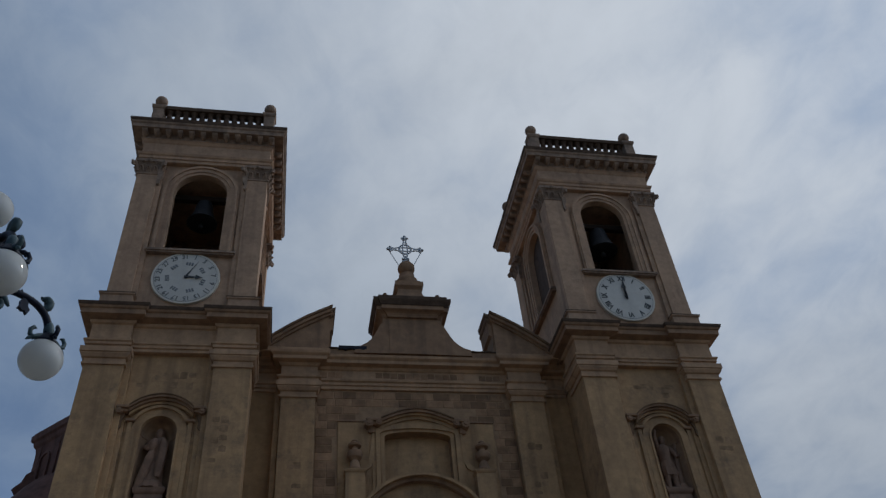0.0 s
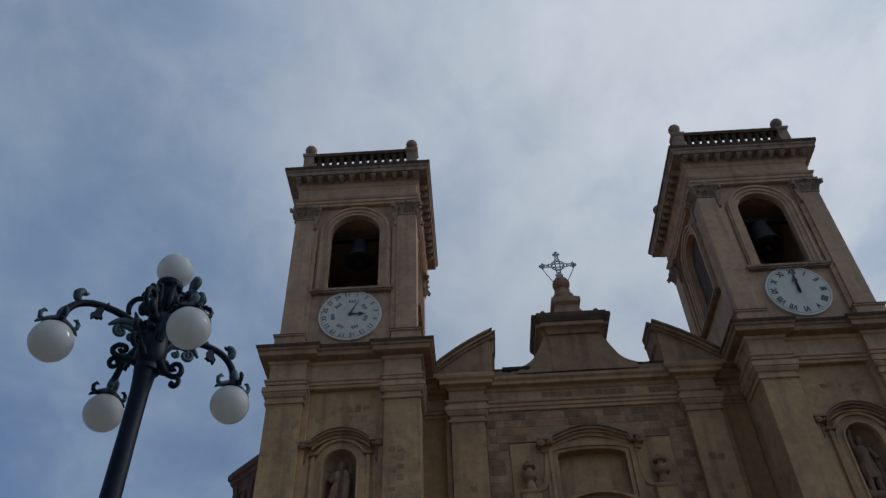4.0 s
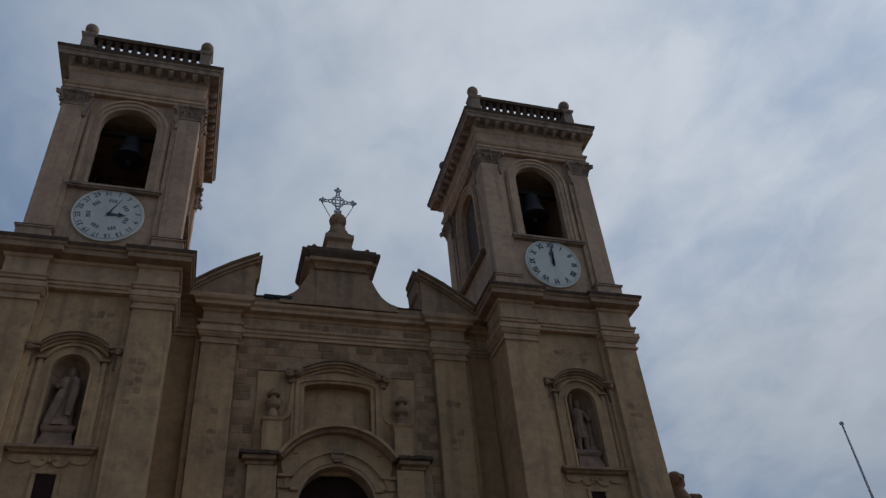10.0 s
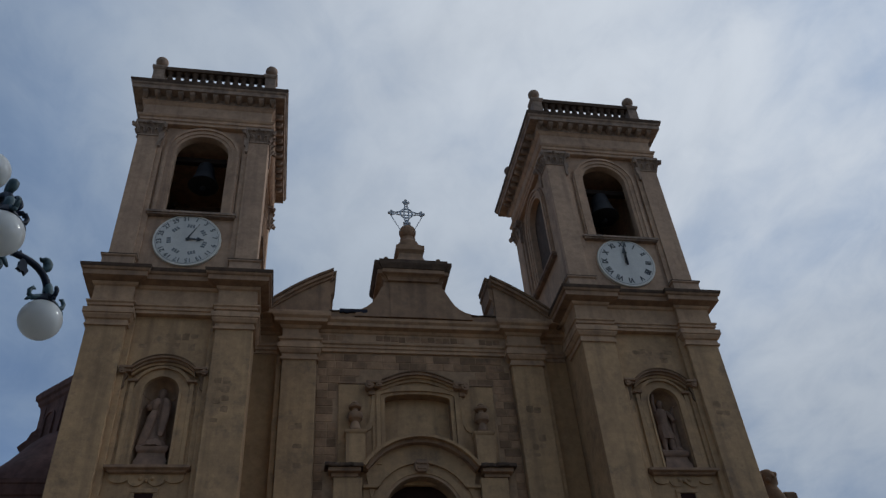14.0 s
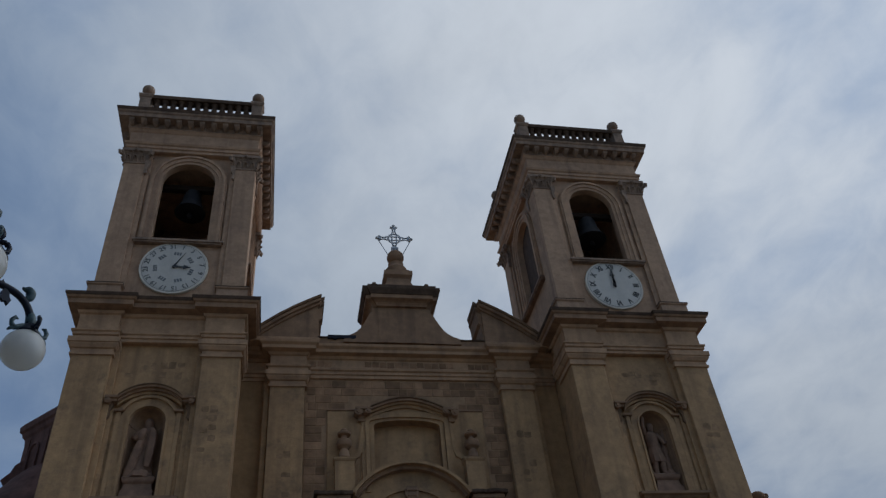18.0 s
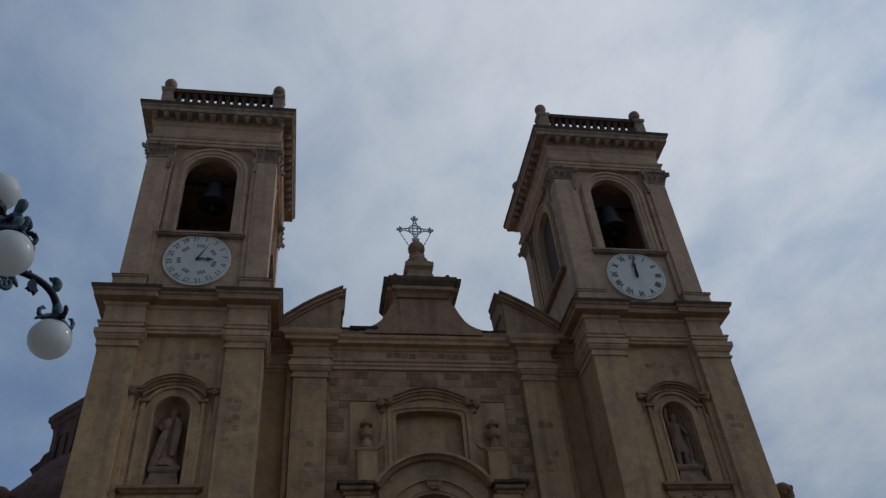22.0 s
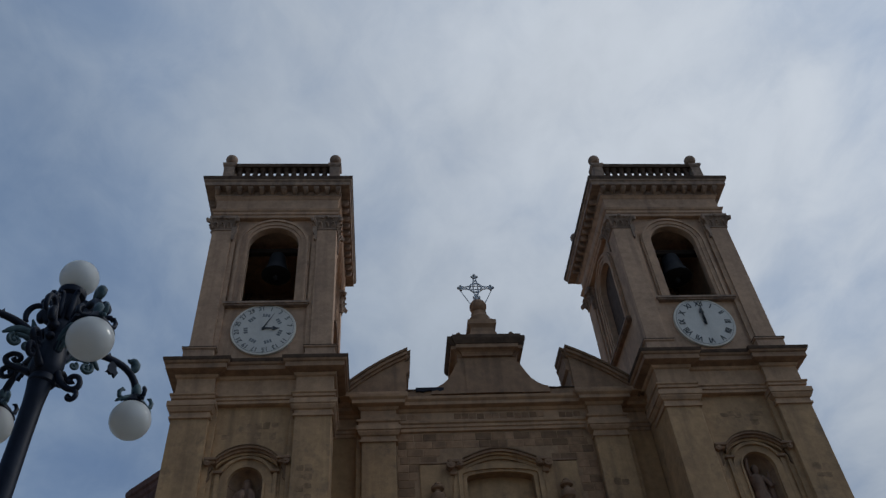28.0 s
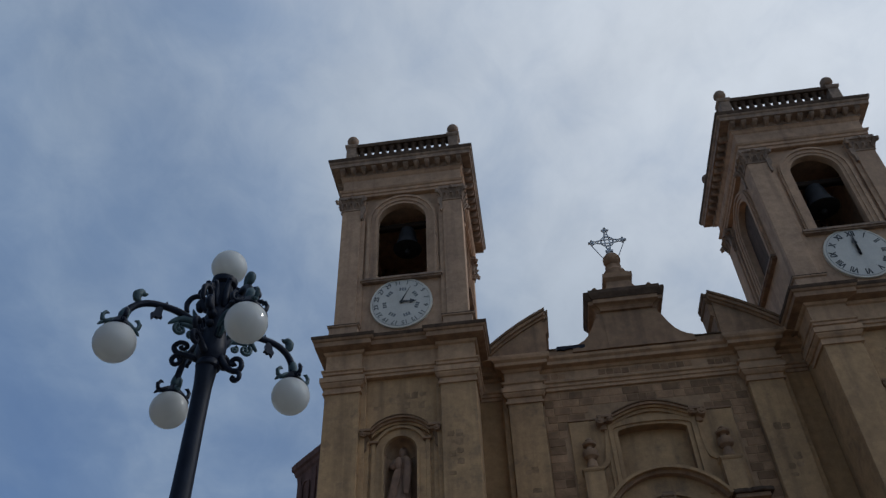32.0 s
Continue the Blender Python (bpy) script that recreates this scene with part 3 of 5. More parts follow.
        box(bm, *sorted((X(e * 0.74), X(e * 1.04))), YL - 0.02, YL + 0.3, 12.09, 12.16, bevel=0.012)
        box(bm, *sorted((X(e * 0.76), X(e * 1.00))), YL + 0.05, YL + 0.3, 12.02, 12.09, bevel=0.012)
        add("hood_return", bm, STONE_BROWN, thing)
        bm = bmesh.new()
        tube(bm, [(X(e * 0.955), YL + 0.02, 12.05), (X(e * 0.955), YL + 0.28, 12.05)], [0.085, 0.085], 12)
        tube(bm, [(X(e * 0.955), YL - 0.01, 12.05), (X(e * 0.955), YL + 0.28, 12.05)], [0.045, 0.045], 10)
        add("hood_scroll", bm, STONE_BROWN, thing)

    def hood(lift):
        """A low round crown between the flat ends."""
        return [(u, 12.08 + lift + math.sqrt(1.0315 - u * u) - 0.6956) for u in [0.74 * (-1 + k / 12) for k in range(25)]]

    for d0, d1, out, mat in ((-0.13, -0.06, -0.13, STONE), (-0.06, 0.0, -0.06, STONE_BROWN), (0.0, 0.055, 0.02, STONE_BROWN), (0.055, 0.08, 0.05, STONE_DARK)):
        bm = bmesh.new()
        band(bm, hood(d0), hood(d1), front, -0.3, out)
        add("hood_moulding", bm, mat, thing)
    bm = bmesh.new()
    stack(bm, rect(*sorted((X(-0.80), X(0.80))), YL + 0.14, YL + 0.34), [(0.0, 9.47), (0.03, 9.485), (0.05, 9.52), (0.11, 9.54), (0.13, 9.555), (0.13, 9.615), (0.02, 9.66)])
    add("niche_sill", bm, STONE_BROWN, thing)
    bm = bmesh.new()
    scallop = [(-0.8, 9.475)]
    for cu, w, d in ((-0.6, 0.2, 0.10), (-0.22, 0.18, 0.17), (0.22, 0.18, 0.17), (0.6, 0.2, 0.10)):
        scallop += [(cu + w * math.cos(math.pi + math.pi * k / 8), 9.36 + d * math.sin(math.pi + math.pi * k / 8)) for k in range(9)]
    scallop.append((0.8, 9.475))
    prism(bm, scallop, front, -0.26, -0.205)
    for cu in (-0.13, 0.0, 0.13):
        lathe(bm, ball_profile(0.05, 0, 6), (X(cu), YL + 0.20, 9.36 - 0.03 * (cu == 0)), 8)
    add("apron", bm, STONE, thing)
    # small window under the niche
    for e in (-1, 1):
        add("window_jamb", boxes((*sorted((X(e * 0.20), X(e * 0.30))), YL + 0.20, YL + 0.4, 8.0, 9.03), bevel=0.01), STONE, thing)
    add("window_lintel", boxes((*sorted((X(-0.30), X(0.30))), YL + 0.20, YL + 0.4, 9.032, 9.13), bevel=0.01), STONE, thing)
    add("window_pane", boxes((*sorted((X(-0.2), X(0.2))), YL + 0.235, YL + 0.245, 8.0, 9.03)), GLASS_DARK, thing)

    # belfry stage
    bm = bmesh.new()
    stack(bm, rect(*sorted((X(-HS), X(HS))), YS, YB), [(-0.12, 15.06), (-0.12, 15.30), (-0.135, 15.33)])
    add("belfry_base", bm, STONE_UPPER, thing)
    sill, spring, half = 17.27, 19.74, 0.775 if s < 0 else 0.735
    for nm, fr, hw in (("front", bfront, HS), ("inner", binner, CYS - YS), ("outer", bouter, CYS - YS)):
        bm = bmesh.new()
        span = hw - 0.5
        # unseen side, left without an arch so that the interior stays dark
        if nm == "outer":
            prism(bm, [(-span, 15.2), (span, 15.2), (span, 20.9), (-span, 20.9)], fr, -0.14, -0.6)
        else:
            arch_panel(bm, -span, span, 15.2, 20.9, 0, half, sill, spring, fr, -0.14, -0.34 if nm == "front" else -0.32)
        wall = add("belfry_wall", bm, STONE_UPPER, thing)
        if nm == "outer":
            continue
        # panel added to close this arch and keep light out of the belfry
        if nm == "inner":
            bm = bmesh.new()
            prism(bm, [(-half - 0.1, sill - 0.1), (half + 0.1, sill - 0.1), (half + 0.1, 20.6), (-half - 0.1, 20.6)], fr, -0.33, -0.40)
            add("shutter", bm, ARCH_FILL, thing, "brown panel added to close the side arch")
        for r0, r1, w1 in ((half + 0.002, half + 0.10, -0.10), (half + 0.10, half + 0.23, -0.065), (half + 0.23, half + 0.31, -0.02), (half + 0.31, half + 0.36, -0.07)):
            bm = bmesh.new()
            band(bm, [(-r0, sill)] + arc(0, spring, r0, 180, 0, 24) + [(r0, sill)], [(-r1, sill)] + arc(0, spring, r1, 180, 0, 24) + [(r1, sill)], fr, -0.2, w1)
            add("arch_moulding", bm, STONE_UPPER, thing)
        bm = bmesh.new()
        for z0, z1, d, g in ((17.15, 17.20, 0.01, 1.20), (17.20, 17.272, 0.05, 1.24)):
            prism(bm, [(-g, z0), (g, z0), (g, z1), (-g, z1)], fr, -0.2, d)
        add("belfry_sill", bm, STONE_GREY, thing)
        for e in (-1, 1):
            bm = bmesh.new()
            g0, g1 = hw - 0.62 - 0.14, hw - 0.61
            prism(bm, [(e * g0, 15.55), (e * g1, 15.55), (e * g1, 20.88), (e * g0, 20.88)], fr, -0.2, -0.06)
            add("pier_strip", bm, STONE_UPPER, thing)
            bm = bmesh.new()
            drop = [(g0 + 0.0, 20.42), (g1, 20.42), (g1, 19.92), (g1 - 0.04, 19.84), (g0 + 0.06, 19.88), (g0 + 0.07, 20.06), (g0 + 0.01, 20.2)]
            prism(bm, [(e * u, z) for u, z in drop], fr, -0.1, 0.05)
            add("carved_drop", bm, STONE_GREY, thing)
    add("belfry_wall", boxes((*sorted((X(-HS + 0.4), X(HS - 0.4))), YB - 0.6, YB - 0.14, 15.2, 20.9)), STONE_UPPER, thing)
    add("belfry_floor", boxes((*sorted((X(-HS + 0.3), X(HS - 0.3))), YS + 0.3, YB - 0.3, 16.6, 16.9)), STONE_UPPER, thing)
    add("belfry_ceiling", boxes((*sorted((X(-HS + 0.3), X(HS - 0.3))), YS + 0.3, YB - 0.3, 20.75, 21.0)), STONE_UPPER, thing)
    pw = 0.62
    for u0 in (-HS, HS - pw):
        for y0 in (YS, YB - pw):
            x0, x1 = sorted((X(u0), X(u0 + pw)))
            pier = add("corner_pier", boxes((x0, x1, y0, y0 + pw, 15.5, 20.32), bevel=0.012), STONE_UPPER, thing)
            bm = bmesh.new()
            stack(bm, rect(x0, x1, y0, y0 + pw), [(0.10, 15.04), (0.10, 15.47), (0.145, 15.50), (0.145, 15.53)])
            base = add("pier_base", bm, STONE_UPPER, pier)
            bm = bmesh.new()
            stack(bm, rect(x0, x1, y0, y0 + pw), [(0.12, 15.528), (0.15, 15.532), (0.15, 15.56), (0.05, 15.58), (0.03, 15.64), (-0.01, 15.66)])
            add("base_lip", bm, STONE_CRUST, base)
            bm = bmesh.new()
            stack(bm, rect(x0, x1, y0, y0 + pw), [(-0.005, 20.28), (0.03, 20.29), (0.03, 20.33), (0.0, 20.35), (0.01, 20.5), (0.05, 20.68), (0.09, 20.74), (0.12, 20.76), (0.12, 20.87)])
            cap = add("capital", bm, STONE_GREY, thing, "weathered leaf-carved capital")
            for row, (zb, hh, outw, cnt) in enumerate(((20.34, 0.21, 0.10, 3), (20.50, 0.22, 0.14, 2))):
                for k in range(cnt):
                    for fx, fy in ((0, -1), (0, 1), (1, 0), (-1, 0)):
                        bm = bmesh.new()
                        leaf(bm, x0, y0, pw, (k + 0.5) / cnt * pw, fx, fy, zb, hh, outw, 0.085 - 0.01 * row)
                        add("leaf", bm, STONE_GREY, cap)
            for cx, cy in ((x0, y0), (x1, y0), (x0, y0 + pw), (x1, y0 + pw)):
                ox, oy = (-1 if cx == x0 else 1), (-1 if cy == y0 else 1)
                bm = bmesh.new()
                tube(bm, [(cx + ox * d, cy + oy * d, z) for d, z in ((0.0, 20.40), (0.05, 20.56), (0.12, 20.70), (0.16, 20.66), (0.15, 20.58), (0.10, 20.58), (0.10, 20.63))], [0.05, 0.06, 0.07, 0.065, 0.055, 0.045, 0.03], 7)
                add("volute", bm, STONE_GREY, cap)
            for fx, fy in ((0, -1), (0, 1), (1, 0), (-1, 0)):
                bm = bmesh.new()
                lathe(bm, ball_profile(0.075, 0, 6), (x0 + pw / 2 + fx * (pw / 2 + 0.10), y0 + pw / 2 + fy * (pw / 2 + 0.10), 20.80), 8)
                add("rosette", bm, STONE_GREY, cap)
    bm = bmesh.new()
    stack(bm, rect(*sorted((X(-HS), X(HS))), YS, YB), [p for p in BELFRY_CORNICE if p[1] < 21.9])
    add("belfry_entablature", bm, STONE_UPPER, thing)
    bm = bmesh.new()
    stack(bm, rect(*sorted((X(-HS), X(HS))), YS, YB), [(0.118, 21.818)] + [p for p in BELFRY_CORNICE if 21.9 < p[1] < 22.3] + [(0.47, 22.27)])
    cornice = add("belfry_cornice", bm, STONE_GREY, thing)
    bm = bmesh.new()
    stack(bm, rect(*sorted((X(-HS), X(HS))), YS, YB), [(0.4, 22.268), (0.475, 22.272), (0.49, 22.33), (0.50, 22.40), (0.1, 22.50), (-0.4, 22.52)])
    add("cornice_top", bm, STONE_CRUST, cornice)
    bm = bmesh.new()
    # consoles that narrow to a blunt tip: rings of (out, z, half width)
    rows = [[bm.verts.new(p) for p in ((-w, 0, z), (w, 0, z), (w * 0.8, -o, z), (-w * 0.8, -o, z))]
            for o, z, w in ((0.04, 21.865, 0.03), (0.11, 21.88, 0.05), (0.17, 21.92, 0.075), (0.22, 21.965, 0.095), (0.235, 22.01, 0.10), (0.235, 22.049, 0.10))]
    for r0, r1 in zip(rows, rows[1:]):
        for k in range(4):
            bm.faces.new((r0[k], r0[(k + 1) % 4], r1[(k + 1) % 4], r1[k]))
    bm.faces.new(rows[0]); bm.faces.new(rows[-1])
    me_holder = part("modillion", bm, STONE_GREY)
    mod_mesh = me_holder.data
    bpy.data.objects.remove(me_holder)
    def modillion(m):
        ob = new("modillion", mod_mesh)
        ob.matrix_basis = m
        ob.parent = cornice
    cols = 12
    for k in range(cols):
        u = -HS - 0.02 + (2 * HS + 0.04) * k / (cols - 1)
        modillion(pose(X(u), YS - 0.118, 0))
        modillion(pose(X(u), YB + 0.118, 0, 0, 0, 180))
    for k in range(1, cols):
        y = YS + 0.02 + (YB - YS - 0.04) * k / cols
        modillion(pose(X(HS) + s * 0.118, y, 0, 0, 0, 90 * s))
        modillion(pose(X(-HS) - s * 0.118, y, 0, 0, 0, -90 * s))

    # roof balustrade with balls on corner pedestals
    hb, zb = 1.80, 22.50
    yf, yr = YS + 0.16, YB - 0.16
    for u in (-hb, hb):
        for y in (yf, yr):
            bm = bmesh.new()
            x0, x1 = X(u) - 0.17, X(u) + 0.17
            stack(bm, rect(x0, x1, y - 0.17, y + 0.17), [(0.06, zb - 0.05), (0.06, zb + 0.2), (0, zb + 0.24), (0, 23.48), (0.03, 23.51), (0.055, 23.57), (0.055, 23.64), (-0.03, 23.68)])
            ped = add("corner_pedestal", bm, STONE_GREY, thing)
            bm = bmesh.new()
            lathe(bm, [(0.15, 23.67), (0.15, 23.72), (0.08, 23.76), (0.07, 23.83)] + ball_profile(0.205, 24.02, 12, -0.92, 1.0), (X(u), y, 0), 20)
            smooth_by_angle(add("ball_finial", bm, STONE_GREY, ped, smooth=True))
    bm = bmesh.new()
    lathe(bm, [(0.085, 0), (0.085, 0.05), (0.055, 0.07), (0.075, 0.11), (0.10, 0.18), (0.09, 0.26), (0.062, 0.34), (0.085, 0.40), (0.12, 0.44), (0.125, 0.485)], segs=8)
    holder = part("baluster", bm, STONE_CRUST, smooth=True)
    bal_mesh = holder.data
    bpy.data.objects.remove(holder)
    runs = [((X(-hb), yf), (X(hb), yf), 12), ((X(-hb), yr), (X(hb), yr), 12), ((X(-hb), yf), (X(-hb), yr), 12), ((X(hb), yf), (X(hb), yr), 12)]
    for (xa, ya), (xb, yb), cnt in runs:
        lo, hi = (min(xa, xb), min(ya, yb)), (max(xa, xb), max(ya, yb))
        along_x = ya == yb
        def rail(z0, z1, hw_):
            if along_x:
                return boxes((lo[0] + 0.2, hi[0] - 0.2, ya - hw_, ya + hw_, z0, z1), bevel=0.012)
            return boxes((xa - hw_, xa + hw_, lo[1] + 0.2, hi[1] - 0.2, z0, z1), bevel=0.012)
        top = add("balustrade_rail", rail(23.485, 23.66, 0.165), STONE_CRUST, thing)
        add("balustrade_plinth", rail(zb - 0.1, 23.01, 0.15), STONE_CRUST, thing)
        for k in range(cnt):
            f = (k + 0.5) / cnt
            ob = new("baluster", bal_mesh)
            ob.location = (lo[0] + 0.22 + (hi[0] - lo[0] - 0.44) * f, ya, 23.009) if along_x else (xa, lo[1] + 0.22 + (hi[1] - lo[1] - 0.44) * f, 23.009)
            ob.parent = top
    add("tower_roof", boxes((*sorted((X(-1.7), X(1.7))), YS + 0.3, YB - 0.3, 22.45, 22.56)), ROOF_DARK, thing)
    return thing


def leaf(bm, x0, y0, pw, c, fx, fy, zb, hh, outw, hw):
    """One curled leaf on a face of a square pier."""
    if fx == 0:
        bx, by, tx, ty = x0 + c, (y0 if fy < 0 else y0 + pw), 1, 0
    else:
        bx, by, tx, ty = (x0 if fx < 0 else x0 + pw), y0 + c, 0, 1
    rows = []
    for k, (o, h, wd) in enumerate(((0.0, 0.0, 0.8), (0.35, 0.45, 1.0), (0.75, 0.85, 0.85), (1.2, 1.0, 0.5), (1.25, 0.86, 0.2))):
        o *= outw
        o += 0.012
        rows.append([bm.verts.new((bx + fx * o + e * tx * hw * wd, by + fy * o + e * ty * hw * wd, zb + hh * h)) for e in (-1, 1)])
    inner = [bm.verts.new((bx - fx * 0.02 + e * tx * hw * 0.8, by - fy * 0.02 + e * ty * hw * 0.8, zb)) for e in (-1, 1)]
    rows = [inner] + rows + [[bm.verts.new((bx - fx * 0.02 + e * tx * hw * 0.5, by - fy * 0.02 + e * ty * hw * 0.5, zb + hh * 0.7)) for e in (-1, 1)]]
    for a, b in zip(rows, rows[1:] + rows[:1]):
        bm.faces.new((a[0], a[1], b[1], b[0]))
    bm.faces.new([r[0] for r in rows])
    bm.faces.new([r[1] for r in rows])


def text_mesh(word, size, extrude=0.004, bold=0.012):
    """Letters of the built-in font as a bmesh, centred, in the x-z plane, facing -y."""
    cu = bpy.data.curves.new("lettering", "FONT")
    cu.body, cu.size, cu.extrude, cu.align_x, cu.align_y, cu.resolution_u = word, size, extrude, "CENTER", "CENTER", 2
    cu.offset = size * bold
    tmp = new("lettering", cu)
    me = tmp.to_mesh()
    bm = bmesh.new()
    bm.from_mesh(me)
    tmp.to_mesh_clear()
    bpy.data.objects.remove(tmp)
    bpy.data.curves.remove(cu)
    bm.transform(Matrix.Rotation(radians(90), 4, "X"))
    return bm


def dial(thing, s):
    """The round marble dial under a belfry arch."""
    c = Vector((s * XT, 0.575, 16.30))
    r = 0.92
    bm = bmesh.new()
    lathe(bm, [(r - 0.06, -0.045), (r - 0.01, -0.05), (r, -0.03), (r, 0.08)], segs=56)
    bm.transform(Matrix.Translation(c) @ Matrix.Rotation(radians(-90), 4, "X"))
    rim = add("dial_rim", bm, RIM, thing)
    bm = bmesh.new()
    lathe(bm, [(r - 0.058, 0.03), (r - 0.058, -0.048), (r - 0.07, -0.052)], segs=56)
    bm.transform(Matrix.Translation(c) @ Matrix.Rotation(radians(-90), 4, "X"))
    face = add("dial", bm, DIAL, thing, "white marble dial")
    for rr in (0.845,):
        bm = bmesh.new()
        ring = [(c.x + rr * math.cos(2 * math.pi * k / 48), c.y - 0.053, c.z + rr * math.sin(2 * math.pi * k / 48)) for k in range(49)]
        tube(bm, ring, 0.006, 4)
        add("engraved_ring", bm, INK_GREY, face)
    yt = c.y - 0.056

    def put(word, radius, angle, size, turned=True, wide=1.0):
        a = radians(angle)
        b = text_mesh(word, size, bold=0.03 if s > 0 else 0.015)
        b.transform(Matrix.Translation((c.x + radius * math.sin(a), yt, c.z + radius * math.cos(a))) @ Matrix.Rotation(a if turned else 0, 4, "Y") @ Matrix.Diagonal((wide, 1, 1, 1)))
        add("numeral", b, INK if s > 0 else INK_DIM, face)

    def hand(length, tail, width, angle, barb=None):
        b = bmesh.new()
        poly = [(width * 0.7, -tail), (width, 0.04), (width * 0.45, length * 0.55)]
        if barb:
            poly += [(barb, length * 0.58), (width * 0.4, length * 0.86)]
        poly += [(0, length)]
        poly = poly + [(-u, z) for u, z in poly[::-1][1:]]
        prism(b, poly, lambda u, w, z: (u, w, z), -0.008, 0.008)
        b.transform(Matrix.Translation((c.x, yt - 0.035, c.z)) @ Matrix.Rotation(radians(angle), 4, "Y"))
        add("hand", b, INK, face)

    if s > 0:
        for k, word in enumerate(("XII", "I", "II", "III", "IIII", "V", "VI", "VII", "VIII", "IX", "X", "XI")):
            put(word, 0.69, 30 * k, 0.25, wide=0.8)
        hand(0.56, 0.12, 0.045, -2, 0.08)
        hand(0.80, 0.12, 0.035, 2)
    else:
        for k in range(16):
            put(str((31, 1, 3, 5, 7, 9, 11, 13, 15, 17, 19, 21, 23, 25, 27, 29)[k]), 0.74, -8 + 22.5 * k, 0.19)
        for k in range(7):
            b = bmesh.new()
            a = radians(6 + 360 / 7 * k)
            for e in (-0.075, 0.0, 0.075):
                box(b, e - 0.026, e + 0.026, -0.003, 0.003, -0.055, 0.055)
            b.transform(Matrix.Translation((c.x + 0.49 * math.sin(a), yt, c.z + 0.49 * math.cos(a))) @ Matrix.Rotation(a, 4, "Y"))
            add("day_mark", b, INK_GREY, face)
        hand(0.62, 0.06, 0.022, 27)
        hand(0.46, 0.04, 0.035, 92, 0.08)
    bm = bmesh.new()
    lathe(bm, [(0.045, 0.02), (0.045, -0.055), (0.02, -0.07)], segs=12)
    bm.transform(Matrix.Translation((c.x, c.y - 0.03, c.z)) @ Matrix.Rotation(radians(-90), 4, "X"))
    add("hub", bm, INK, face)


towers = {}
for s in (-1, 1):
    towers[s] = tower(s)
    dial(towers[s], s)


# ---- middle of the front ----
front = empty("church", (0, 2.6, 0), "limestone church front with broken pediment, blind window and arched doorway", "church")
YW, YP, YR = 1.97, 1.76, 2.15          # wall, pilaster and recess faces
mid = lambda u, w, z: (u, YW - w, z)
bm = bmesh.new()
arch_panel(bm, -2.75, 2.75, 0.0, 10.25, 0, 0.95, 5.2, 9.06, mid, 0.0, -0.6)
prism(bm, [(-2.75, 10.25), (-0.9, 10.25), (-0.9, 12.20), (-2.75, 12.20)], mid, 0.0, -0.6)
prism(bm, [(2.75, 10.25), (0.9, 10.25), (0.9, 12.20), (2.75, 12.20)], mid, 0.0, -0.6)
head = [(0.9 * math.cos(math.pi * k / 16), 12.20 + 0.17 * math.sin(math.pi * k / 16)) for k in range(17)]
prism(bm, [(2.75, 12.20), (2.75, 13.7), (-2.75, 13.7), (-2.75, 12.20)] + head[::-1], mid, 0.0, -0.6)
bmesh.ops.remove_doubles(bm, verts=bm.verts, dist=0.0005)
centre_wall = add("centre_wall", bm, MORTAR, front)
add("backing_wall", boxes((-4.4, 4.4, YW + 0.62, YW + 1.4, 0, 14.2)), STONE, front)
add("blind_window_panel", boxes((-0.93, 0.93, YW + 0.24, YW + 0.32, 9.9, 12.6)), STONE, front, "yellowish blind window panel")
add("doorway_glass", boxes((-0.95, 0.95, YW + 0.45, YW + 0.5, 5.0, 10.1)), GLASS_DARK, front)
for s in (-1, 1):
    add("recess_wall", boxes((*sorted((s * 3.6, s * 4.55)), YR, YR + 0.5, 0, 13.9)), STONE_GOLD, front)
    pil = add("pilaster", boxes((*sorted((s * 2.76, s * 3.69)), YP, YP + 0.7, 0, 13.3), bevel=0.015), STONE, front)
    bm = bmesh.new()
    stack(bm, rect(*sorted((s * 2.76, s * 3.69)), YP, YP + 0.7), TUSCAN_CAP)
    add("capital", bm, STONE_PALE, pil)
    add("pilaster_strip", boxes((*sorted((s * 3.70, s * 3.84)), YP + 0.14, YP + 0.7, 0, 13.62), bevel=0.01), STONE, front)
CENTRE_CORNICE = [(-0.02, 13.66), (0.03, 13.67), (0.03, 13.76), (0.07, 13.78), (0.07, 13.86), (0.12, 13.89), (0.13, 13.94), (0.02, 13.95), (0.02, 14.27),
                  (0.06, 14.29), (0.10, 14.36), (0.26, 14.39), (0.26, 14.49), (0.33, 14.55), (0.35, 14.62), (-0.1, 14.68), (-0.2, 14.69)]
bm = bmesh.new()
stack(bm, [(-4.5, YR), (-3.7, YR), (-3.7, YP), (-2.75, YP), (-2.75, YW - 0.04), (2.75, YW - 0.04), (2.75, YP), (3.7, YP), (3.7, YR), (4.5, YR), (4.5, 3.6), (-4.5, 3.6)], CENTRE_CORNICE)
add("centre_cornice", bm, STONE_PALE, front)
add("roof_strip", boxes((-2.45, 2.45, YW - 0.30, 3.6, 14.66, 14.88), bevel=0.02), STONE_BROWN, front)
add("roof_edge", worn_slab(-2.44, 2.44, YW - 0.36, 3.0, 14.86, 14.92, 4, 0.12), STONE_CRUST, front)
bm = bmesh.new()
sheet = random.Random(8)
prism(bm, [(-2.16, 14.925), (-1.36, 14.925)] + [(-1.36 - 0.1 * k, 14.84 - sheet.uniform(0.0, 0.05)) for k in range(9)], mid, 0.30, 0.372)
add("flashing", bm, ROOF_DARK, front, "ragged dark blue-grey sheet hanging over the cornice")

